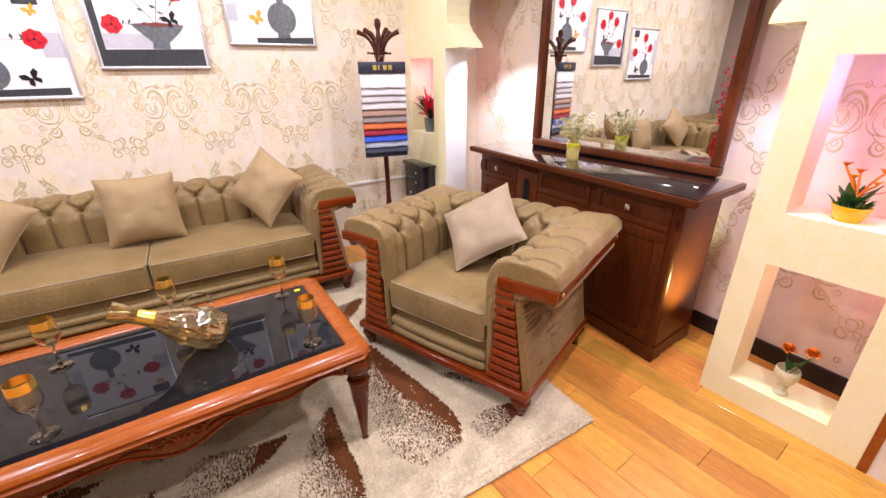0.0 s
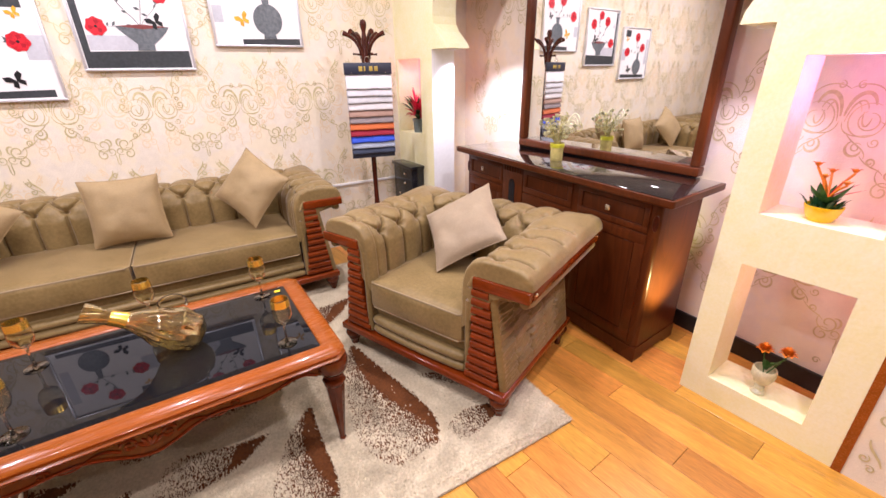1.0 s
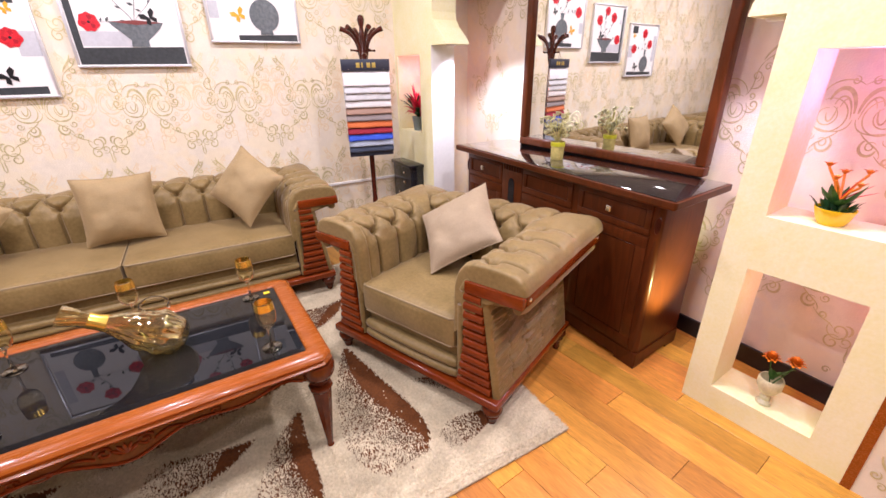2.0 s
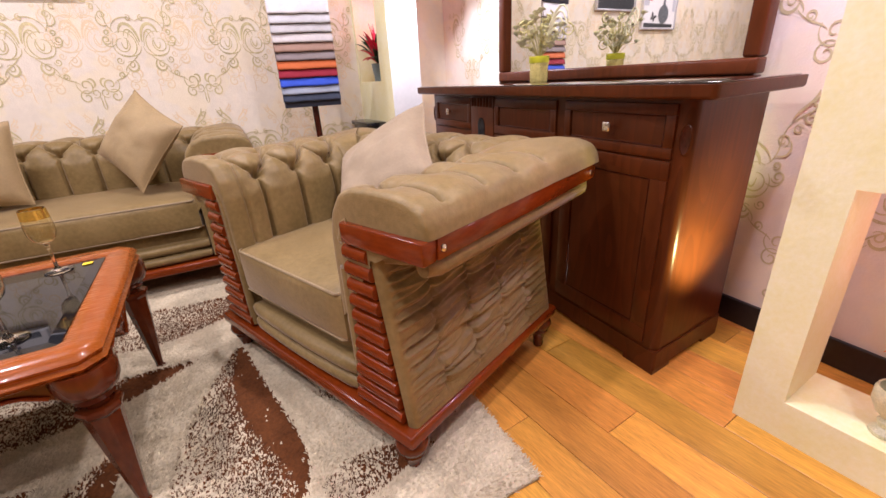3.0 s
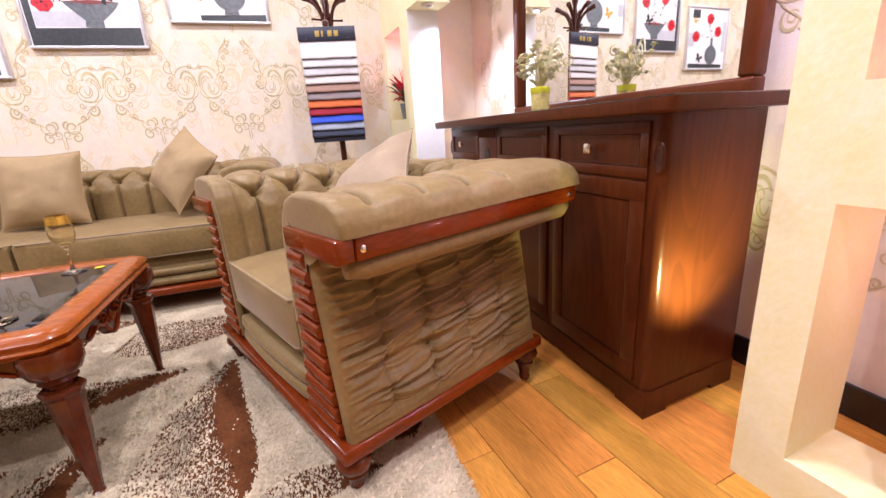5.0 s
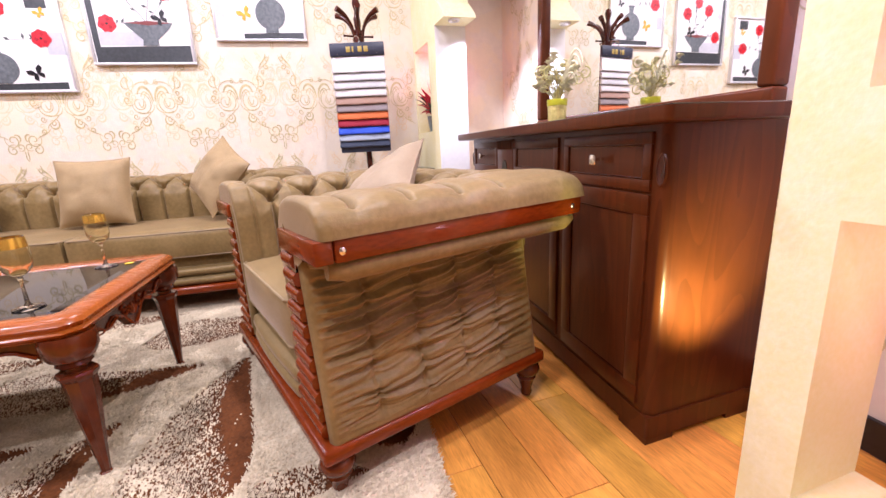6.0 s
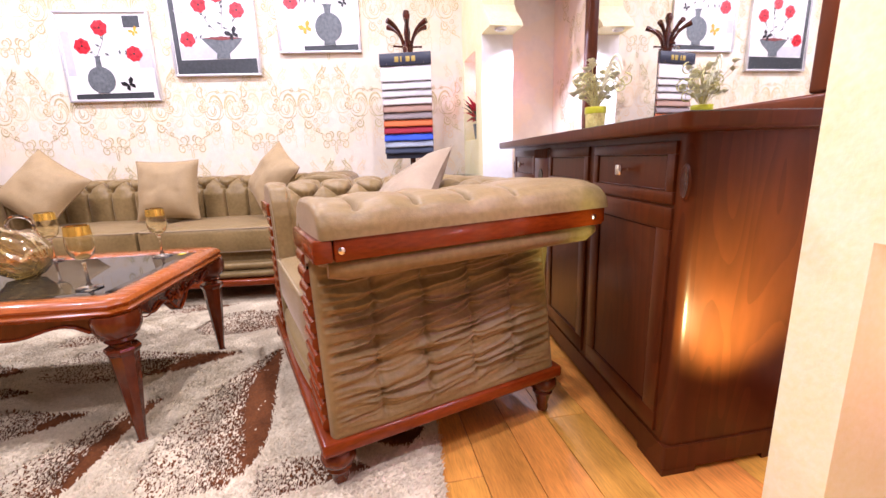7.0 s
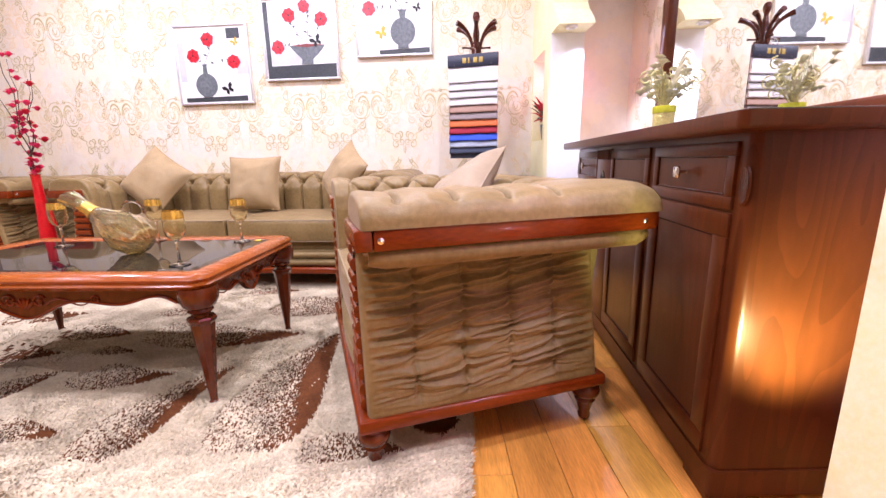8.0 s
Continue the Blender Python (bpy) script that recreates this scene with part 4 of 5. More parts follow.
def fill_picture(t, w, h, vase, flowers, bar, extras, butterflies, stems_from):
    def P(fx, fz):
        return ((fx - 0.5) * w, fz * h)

    for fx0, fx1, fz0, fz1, mt in extras:
        flat_shape(t, "shape", [P(fx0, fz0), P(fx1, fz0), P(fx1, fz1), P(fx0, fz1)], 0.0, mt)
    b0, b1, bz0, bz1 = bar
    flat_shape(t, "shelf_shape", [P(b0, bz0), P(b1, bz0), P(b1, bz1), P(b0, bz1 - 0.015)], 0.0012, M_PGREY)
    flat_shape(t, "vase_shape", [P(fx, fz) for fx, fz in vase], 0.002, M_PVASE)
    rnd = random.Random(int(w * 1e4) + len(flowers))
    sx, sz = stems_from
    for fx, fz, r in flowers:
        # stem and leaves
        pts = []
        for k in range(9):
            q = k / 8
            cx = sx + (fx - sx) * q + 0.05 * math.sin(q * 3.1) * (1 if fx > sx else -1)
            pts.append((cx, sz + (fz - sz) * q ** 0.8))
        poly = [P(a, b) for a, b in pts] + [P(a + 0.006, b + 0.002) for a, b in reversed(pts)]
        flat_shape(t, "stem_shape", poly, 0.0012, M_PLEAF)
        for k in (2, 4, 5, 6):
            a, b = pts[k]
            ang = rnd.uniform(0.2, 2.9)
            l2 = rnd.uniform(0.04, 0.065)
            dx, dz = l2 * math.cos(ang), l2 * math.sin(ang)
            flat_shape(t, "leaf_shape", [P(a, b), P(a + dx * 0.5 - dz * 0.22, b + dz * 0.5 + dx * 0.22), P(a + dx, b + dz), P(a + dx * 0.5 + dz * 0.22, b + dz * 0.5 - dx * 0.22)], 0.0018, M_PLEAF)
        n = 40
        petal = [(fx + r * (1 + 0.08 * math.cos(5 * q + fx * 9)) * math.cos(q), fz + r * (1 + 0.08 * math.cos(7 * q + fx * 9)) * math.sin(q)) for q in [2 * math.pi * k / n for k in range(n)]]
        fl = flat_shape(t, "flower_shape", [P(a, b) for a, b in petal], 0.0026, M_PRED, "red printed flower")
        for k in range(3):
            a0 = 2.1 * k + fx * 7
            fold = [(fx + r * c * math.cos(a0 + e), fz + r * c * math.sin(a0 + e)) for c, e in ((0.18, 0.0), (0.62, -0.55), (0.80, -0.15), (0.66, 0.35))]
            flat_shape(fl, "petal_fold", [P(a, b) for a, b in fold], 0.0030, M_PDRED)
        core = [(fx + r * 0.16 * math.cos(q), fz + r * 0.16 * math.sin(q)) for q in [2 * math.pi * k / 10 for k in range(10)]]
        flat_shape(fl, "flower_eye", [P(a, b) for a, b in core], 0.0034, M_PBLK)
    for fx, fz, s, mt in butterflies:
        for m2 in (-1, 1):
            wing = [(0, 0), (m2 * 0.3, 0.75), (m2 * 0.95, 1.0), (m2 * 1.0, 0.45), (m2 * 0.45, 0.05), (m2 * 0.75, -0.35), (m2 * 0.45, -0.8), (m2 * 0.12, -0.35)]
            rot = 0.5
            wing = [(a * math.cos(rot) - b * math.sin(rot), a * math.sin(rot) + b * math.cos(rot)) for a, b in wing]
            flat_shape(t, "wing_shape", [P(fx + a * s, fz + b * s) for a, b in wing], 0.0034, mt)


def round_vase(cx, cz, r, neck_w, neck_top, foot):
    pts = [(cx - r * 0.45, foot), (cx + r * 0.45, foot)]
    for k in range(25):
        a = -1.15 + (1.15 + 1.35) * k / 24
        pts.append((cx + r * math.cos(a), cz + r * 1.02 * math.sin(a)))
    pts += [(cx + neck_w, neck_top - 0.02), (cx + neck_w * 1.5, neck_top), (cx - neck_w * 1.5, neck_top), (cx - neck_w, neck_top - 0.02)]
    for k in range(25):
        a = math.pi - 1.35 + (1.35 + 1.15) * k / 24
        pts.append((cx + r * math.cos(a), cz + r * 1.02 * math.sin(a)))
    return pts


fill_picture(PIC1, 0.60, 0.58, round_vase(0.38, 0.25, 0.15, 0.026, 0.52, 0.10), [(0.46, 0.83, 0.085), (0.24, 0.63, 0.085), (0.79, 0.54, 0.085)], (0.07, 0.93, 0.035, 0.105),
             [(0.72, 0.90, 0.83, 0.96, M_PGREY), (0.82, 0.98, 0.38, 0.60, M_PPALE), (0.03, 0.12, 0.30, 0.80, M_PPALE)], [(0.68, 0.19, 0.075, M_PBLK), (0.83, 0.78, 0.05, M_PYEL)], (0.38, 0.52))
bowl = [(0.50, 0.20), (0.66, 0.20), (0.66, 0.26), (0.72, 0.31), (0.79, 0.375), (0.83, 0.43), (0.35, 0.43), (0.38, 0.39), (0.45, 0.32), (0.51, 0.26)]
fill_picture(PIC2, 0.58, 0.58, bowl, [(0.19, 0.42, 0.085), (0.37, 0.80, 0.085), (0.80, 0.74, 0.085), (0.58, 0.90, 0.075)], (0.03, 0.97, 0.03, 0.20), [(0.025, 0.085, 0.03, 0.97, M_PGREY), (0.09, 0.55, 0.20, 0.34, M_PPALE)], [(0.72, 0.47, 0.075, M_PBLK), (0.14, 0.72, 0.05, M_PPALE)], (0.57, 0.43))
flat_shape(PIC2, "bowl_inside", [((0.36 - 0.5) * 0.58, 0.43 * 0.58), ((0.59 - 0.5) * 0.58, 0.405 * 0.58), ((0.82 - 0.5) * 0.58, 0.43 * 0.58), ((0.59 - 0.5) * 0.58, 0.45 * 0.58)], 0.003, M_PIN)
fill_picture(PIC3, 0.57, 0.58, round_vase(0.62, 0.29, 0.165, 0.045, 0.55, 0.09), [(0.18, 0.58, 0.085), (0.50, 0.82, 0.085), (0.82, 0.76, 0.08)], (0.30, 0.97, 0.02, 0.095), [(0.03, 0.13, 0.25, 0.42, M_PPALE)], [(0.34, 0.28, 0.075, M_PYEL), (0.82, 0.56, 0.05, M_PBLK)], (0.62, 0.55))


# ==== coat stand with swatch board ====
def coat_stand():
    t = thing("coat_stand", pose(1.378, 2.985, 0), "dark red turned wooden coat stand with curved hooks", "coat stand")
    prof = [(0.022, 0.06), (0.030, 0.10), (0.024, 0.16), (0.018, 0.22), (0.026, 0.40), (0.028, 0.44), (0.020, 0.48), (0.017, 0.56), (0.019, 0.80), (0.017, 1.0), (0.020, 1.25), (0.017, 1.45), (0.028, 1.49), (0.033, 1.53), (0.028, 1.57), (0.018, 1.60), (0.022, 1.64), (0.016, 1.68), (0.013, 1.70), (0.021, 1.725), (0.024, 1.745), (0.018, 1.768), (0.0001, 1.777)]
    part("pole", lathe(prof, 20), M_DARKRED, t)
    for k in range(6):
        a = math.radians(30 + 60 * k)
        pts, rad = [], []
        for q in range(13):
            f = q / 12
            r = 0.022 + 0.060 * f ** 1.6 + 0.045 * f ** 4
            z = 1.53 + 0.185 * (f - 0.12 * f ** 4)
            pts.append((r * math.cos(a) * 1.12, r * math.sin(a) * 1.12, z))
            rad.append(0.012 - 0.003 * math.sin(f * 3.1) + 0.006 * f ** 3)
        part("hook", tube(pts, rad, 10), M_DARKRED, t)
    for k in range(4):
        a = math.radians(8 + 90 * k)
        part("peg", tube([(0.02 * math.cos(a), 0.02 * math.sin(a), 1.555), (0.085 * math.cos(a), 0.085 * math.sin(a), 1.558), (0.093 * math.cos(a), 0.093 * math.sin(a), 1.558)], [0.006, 0.006, 0.009], 8), M_DARKRED, t)
    for k in range(4):
        a = math.radians(45 + 90 * k)
        pts = [(r * math.cos(a), r * math.sin(a), z) for r, z in ((0.02, 0.20), (0.08, 0.20), (0.15, 0.12), (0.20, 0.03), (0.24, 0.02))]
        part("leg", tube(pts, 0.016, 8), M_DARKRED, t)
    return t


coat_stand()
M_HEAD = mat("navy_card", (0.022, 0.026, 0.045), 0.4, var=0.15)
M_LETTER = mat("gold_print", (0.42, 0.30, 0.06), 0.4, var=0.1)


def swatch_board():
    t = thing("fabric_swatch_board", pose(1.356, 2.905, 0.85, 0, 0, -11), "hanging sample board of coloured velvet fabric swatches", "swatch board")
    W = 0.166
    part("backing", box(-W + 0.006, W - 0.006, 0.006, 0.012, 0.0, 0.60), M_HEAD, t)
    hd = part("header", box(-W, W, -0.014, 0.010, 0.578, 0.652, 0.003), M_HEAD, t, "dark navy header card")
    for k in range(4):
        part("gold_mark", box(-0.066 + k * 0.036, -0.066 + k * 0.036 + (0.010 if k == 1 else 0.025), -0.0155, -0.0135, 0.598, 0.630, 0.0005), M_LETTER, hd)
    for x in (-0.12, 0.12):
        part("rivet", lathe([(0.0001, 0.002), (0.003, 0.0015), (0.004, 0)], 8, pose(x, -0.014, 0.588, 90, 0, 0)), M_CHROME, hd)
    colours = [(0.72, 0.70, 0.70, 0.098), (0.58, 0.57, 0.57, 0.048), (0.52, 0.50, 0.49, 0.046), (0.62, 0.57, 0.54, 0.048), (0.36, 0.22, 0.16, 0.046), (0.26, 0.21, 0.20, 0.044), (0.60, 0.14, 0.035, 0.046), (0.30, 0.010, 0.030, 0.044), (0.03, 0.085, 0.55, 0.046), (0.33, 0.36, 0.42, 0.042), (0.035, 0.045, 0.075, 0.040)]
    z = 0.578
    for i, (r, g, b, hgt) in enumerate(colours):
        z1, z0 = z, z - hgt
        mt = mat("swatch_velvet", (r, g, b), 0.8, var=0.10, scale=30.0, bump=0.3, bump_scale=200, sheen=0.3)
        n = 24
        vs, fs = [], []
        for q in range(n + 1):
            x = -W + 0.004 + 2 * (W - 0.004) * q / n
            wav = 0.0035 * noise.noise((x * 14, i * 3.7, 0.0))
            for dy, zz in ((0.004, z1), (-0.006 + wav, z1 - 0.010), (-0.012 + wav, z0 + 0.012 + wav), (-0.014 + wav, z0 + 0.004 + wav), (-0.009, z0 + 0.0015 + wav), (0.004, z0 + 0.004)):
                vs.append((x, dy, zz))
        for q in range(n):
            for k in range(5):
                a = q * 6 + k
                fs.append((a, a + 6, a + 7, a + 1))
        fs.append(tuple(range(5, -1, -1)))
        fs.append(tuple(n * 6 + k for k in range(6)))
        grid_obj("swatch", vs, fs, mt, t)
        z = z0
    part("hook_ring", tube([(0.018 * math.cos(a), 0.0, 0.668 + 0.022 * math.sin(a)) for a in [k * math.pi / 8 for k in range(17)]], 0.0025, 6), M_CHROME, t)
    return t


swatch_board()

# black cabinet before the far pillar
bc = thing("black_cabinet", pose(1.765, 3.17, 0), "low glossy black cabinet with small white knobs beside the pillar", "cabinet")
part("body", box(-0.06, 0.058, -0.17, 0.17, 0.0, 0.69, 0.004), M_BLACK, bc)
part("top", box(-0.075, 0.058, -0.185, 0.185, 0.69, 0.715, 0.004), M_BLACK, bc)
for zz in (0.45, 0.56, 0.64):
    part("knob", lathe([(0.0001, 0.012), (0.009, 0.010), (0.011, 0.004), (0.006, 0.0)], 12, pose(-0.06, -0.05 if zz > 0.5 else 0.06, zz, 0, -90, 0)), M_CHROME, bc)

structure("dado_rail", box(ROOM_X0, 1.80, ROOM_Y1 - 0.014, ROOM_Y1, 0.545, 0.567, 0.004), M_WHITE)


# ==== carafe ====
def carafe():
    t = thing("glass_carafe", pose(0.0, 1.56, TABLE_Z), "duck-shaped amber glass carafe with a gold collar, lying tilted", "carafe")
    ax = Vector((-0.245, 0.012, 0.145)).normalized()
    m = Matrix.Translation((0.0, 0.0, 0.080)) @ ax.to_track_quat("Z", "Y").to_matrix().to_4x4() @ Matrix.Scale(1.2, 4)
    outer = [(0.0001, -0.078), (0.03, -0.072), (0.052, -0.052), (0.063, -0.022), (0.065, 0.005), (0.060, 0.035), (0.048, 0.07), (0.034, 0.10), (0.024, 0.13), (0.020, 0.16), (0.022, 0.19), (0.030, 0.215), (0.036, 0.235)]
    inner = [(max(0.0001, r - 0.003), z + (0.003 if k > len(outer) - 3 else 0.001)) for k, (r, z) in enumerate(reversed(outer))]
    def finer(prof):
        """Close rings along the profile, so that the dimples are round."""
        out = []
        for (r0, z0), (r1, z1) in zip(prof, prof[1:]):
            out += [(r0 + (r1 - r0) * k / 4, z0 + (z1 - z0) * k / 4) for k in range(4)]
        return out + [prof[-1]]

    body = lathe(finer(outer) + finer(inner), 72, m)
    for v in body.verts:
        q = m.inverted() @ v.co
        a = math.atan2(q.y, q.x)
        swell = 1 + 0.05 * math.cos(9 * a + q.z * 60) * math.cos(9 * a - q.z * 60) * min(1.0, max(0.0, (0.16 - q.z) / 0.06)) + 0.03 * math.cos(9 * a + q.z * 60)
        q.x *= swell
        q.y *= swell
        if q.z > 0.19:
            q.y *= 1 - 6 * (q.z - 0.19)
        v.co = m @ q
    part("body", body, M_CARAFE, t)
    part("gold_collar", lathe([(0.0255, 0.130), (0.0222, 0.150), (0.0222, 0.172), (0.0215, 0.172), (0.0215, 0.150), (0.0248, 0.130), (0.0255, 0.130)], 24, m), M_GOLD, t, "gilt collar")
    hp = []
    for k in range(19):
        a = -0.5 + 4.1 * k / 18
        hp.append((0.005 + 0.044 * math.cos(a), 0.03, 0.172 + 0.034 * math.sin(a)))
    part("handle", tube(hp, 0.0055, 8), M_GLASS, t)
    return t


carafe()
tagged(obj("sticker", box(0.375, 0.40, 1.81, 1.83, TABLE_Z + 0.0005, TABLE_Z + 0.002), mat("yellow_paper", (0.8, 0.55, 0.02), 0.6, var=0.05)), "small yellow paper sticker on the glass table top", "sticker")

tagged(obj("tag", box(2.298, 2.3005, 2.318, 2.332, 1.575, 1.598), mat("lime_paper", (0.55, 0.75, 0.02), 0.6, var=0.05)), "small lime paper tag hanging on the mirror frame", "tag")

# ==== plants and vases ====
M_GREEN = mat("leaf_green", (0.035, 0.12, 0.022), 0.4, var=0.4, scale=40.0)
M_DKGREEN = mat("leaf_dark_green", (0.012, 0.055, 0.014), 0.4, var=0.4, scale=40.0)
M_ORANGE = mat("orange_petal", (0.80, 0.23, 0.015), 0.5, var=0.3, scale=60.0)
M_REDP = mat("red_petal", (0.65, 0.02, 0.06), 0.5, var=0.3, scale=60.0)
M_PINKP = mat("pink_petal", (0.75, 0.045, 0.16), 0.5, var=0.35, scale=60.0)
M_YELPOT = mat("yellow_glaze", (0.80, 0.50, 0.01), 0.25, var=0.08, coat=0.3)
M_GREYPOT = mat("grey_pot", (0.16, 0.20, 0.19), 0.4, var=0.15)
M_TWIG = mat("dark_twig", (0.05, 0.028, 0.015), 0.7, var=0.3)
M_CHAMP = mat("champagne_dried_flower", (0.84, 0.76, 0.52), 0.4, metal=0.1, var=0.3, scale=60.0)
M_OLIVEF = mat("olive_dried_flower", (0.60, 0.54, 0.22), 0.4, metal=0.1, var=0.4, scale=60.0)
M_REDGLASS = mat("red_glass", (0.55, 0.008, 0.012), 0.08, var=0.2, coat=0.6)
M_GOLDGLASS = mat("gold_glass", (0.66, 0.55, 0.18), 0.25, metal=0.2, var=0.3, scale=40.0, bump=0.5, bump_scale=120)
M_LIME = mat("lime_band", (0.62, 0.60, 0.03), 0.4, var=0.1)


def blade(bm, base, tip, width, bend=(0, 0, 0), n=6):
    """A leaf or petal: a pointed, slightly folded strip."""
    base, tip, bend = Vector(base), Vector(tip), Vector(bend)
    d = (tip - base)
    side = d.cross(Vector((0.3, 0.2, 1.0)))
    if side.length < 1e-5:
        side = Vector((1, 0, 0))
    side.normalize()
    up = side.cross(d).normalized()
    rows = []
    for k in range(n + 1):
        f = k / n
        c = base + d * f + bend * math.sin(math.pi * f * 0.9)
        w = width * max(0.0, math.sin(math.pi * (0.08 + 0.92 * f) ** 0.8)) + 0.0004
        rows.append([bm.verts.new(c - side * w + up * w * 0.35), bm.verts.new(c), bm.verts.new(c + side * w + up * w * 0.35)])
    for a, b in zip(rows, rows[1:]):
        bm.faces.new((a[0], a[1], b[1], b[0]))
        bm.faces.new((a[1], a[2], b[2], b[1]))


def rosette(bm, c, r, n, rnd, flat=0.5):
    for k in range(n):
        a = 2.4 * k
        f = k / n
        l2 = r * (0.45 + 0.55 * f)
        tip = Vector(c) + Vector((l2 * math.cos(a), l2 * math.sin(a), r * (1 - f) * 0.9 * (1 - flat) + r * 0.25))
        blade(bm, c, tip, r * 0.33, (0, 0, r * 0.2), 4)


def potted_niche_plant():
    t = thing("potted_plant", pose(2.115, 0.47, 0.915), "artificial plant with orange flowers in a yellow bowl", "potted plant")
    part("pot", lathe([(0.0001, 0.0), (0.036, 0.0), (0.048, 0.02), (0.057, 0.052), (0.058, 0.058), (0.053, 0.058), (0.046, 0.03), (0.0001, 0.03)], 28), M_YELPOT, t, "glossy yellow bowl")
    rnd = random.Random(5)
    part("soil", lathe([(0.0001, 0.052), (0.03, 0.053), (0.053, 0.048)], 20), M_DKGREEN, t)
    bm = bmesh.new()
    for k in range(60):
        a, r = rnd.uniform(0, 6.28), rnd.uniform(0.0, 0.05)
        b = (r * math.cos(a), r * math.sin(a), 0.052)
        blade(bm, b, (b[0] * 1.5 + rnd.uniform(-0.01, 0.01), b[1] * 1.5 + rnd.uniform(-0.01, 0.01), 0.06 + rnd.uniform(0.005, 0.03)), 0.006, (0, 0, 0.006), 4)
    part("moss", bm, M_DKGREEN, t)
    bm = bmesh.new()
    for k in range(16):
        a = 0.7 * k
        blade(bm, (0, 0, 0.06), (0.050 * math.cos(a), 0.055 * math.sin(a), 0.125 + 0.025 * math.sin(k * 2.1)), 0.014, (0.01 * math.cos(a), 0.01 * math.sin(a), 0.0))
    part("leaves", bm, M_GREEN, t)
    for k in range(5):
        a = 1.25 * k + 0.4
        top = Vector((0.045 * math.cos(a), 0.055 * math.sin(a), 0.165 + 0.025 * math.sin(k * 1.7)))
        bm = bmesh.new()
        tube([(0, 0, 0.08), top * 0.5 + Vector((0, 0, 0.05)), top], 0.004, 6, bm)
        for q in range(5):
            b = a + q * 1.25
            blade(bm, top, top + Vector((0.020 * math.cos(b), 0.020 * math.sin(b), 0.012)), 0.007, (0, 0, 0.006), 4)
        part("flower", bm, M_ORANGE, t)
    bm = bmesh.new()
    for k in range(3):
        a = -1.4 + k * 0.5
        blade(bm, (0, 0, 0.08), (0.02, 0.09 * math.sin(a), 0.13 + 0.02 * k), 0.007)
    part("bracts", bm, M_REDP, t)


potted_niche_plant()


def goblet_with_flowers():
    t = thing("flower_vase", pose(2.10, 0.462, 0.119), "frosted glass goblet with two artificial orange flowers", "vase")
    part("goblet", lathe([(0.0001, 0.0), (0.028, 0.0), (0.028, 0.008), (0.016, 0.02), (0.020, 0.035), (0.014, 0.045), (0.030, 0.06), (0.044, 0.09), (0.045, 0.12), (0.041, 0.13), (0.038, 0.128), (0.041, 0.115), (0.039, 0.09), (0.026, 0.064), (0.0001, 0.06)], 24), mat("frosted_glass", (0.62, 0.56, 0.36), 0.3, var=0.2, scale=30.0, bump=0.2), t)
    bm = bmesh.new()
    rnd = random.Random(9)
    ends = [Vector((-0.01, 0.02, 0.205)), Vector((-0.005, -0.055, 0.225))]
    for e in ends:
        tube([(0, 0, 0.09), e * 0.6 + Vector((0, 0, 0.03)), e], 0.0025, 6, bm)
    for k in range(5):
        a = k * 1.3
        blade(bm, (0, 0, 0.12), (0.03 * math.cos(a), -0.02 + 0.045 * math.sin(a), 0.155 + 0.012 * k), 0.014, (0, 0, 0.01), 4)
    part("leaves", bm, M_GREEN, t)
    for e in ends:
        bm = bmesh.new()
        rosette(bm, e, 0.040, 40, rnd, 0.15)
        part("flower", bm, M_ORANGE, t)


goblet_with_flowers()


def far_niche_plant():
    t = thing("potted_plant", pose(1.885, 3.175, 0.966), "artificial red and pink plant in a grey pot", "potted plant")
    part("pot", lathe([(0.0001, 0.0), (0.040, 0.0), (0.052, 0.10), (0.054, 0.11), (0.048, 0.11), (0.044, 0.09), (0.0001, 0.09)], 24), M_GREYPOT, t, "grey tapered pot")
    bm, b2 = bmesh.new(), bmesh.new()
    rnd = random.Random(3)
    for k in range(84):
        a = rnd.uniform(0, 6.28)
        r, z = rnd.uniform(0.06, 0.20), rnd.uniform(0.12, 0.30)
        blade(bm if k % 3 else b2, (0, 0, 0.10), (r * 0.75 * math.cos(a), r * math.sin(a), z), 0.019, (0, 0, 0.03))
    for k in range(4):
        blade(bm, (0, 0, 0.15), (0.0 + 0.02 * k - 0.03, 0.05 + 0.03 * k, 0.36 + 0.02 * math.sin(k * 3)), 0.012, (0, 0.01, 0.0))
    part("red_leaves", bm, M_REDP, t)
    part("dark_leaves", b2, M_DKGREEN, t)


far_niche_plant()


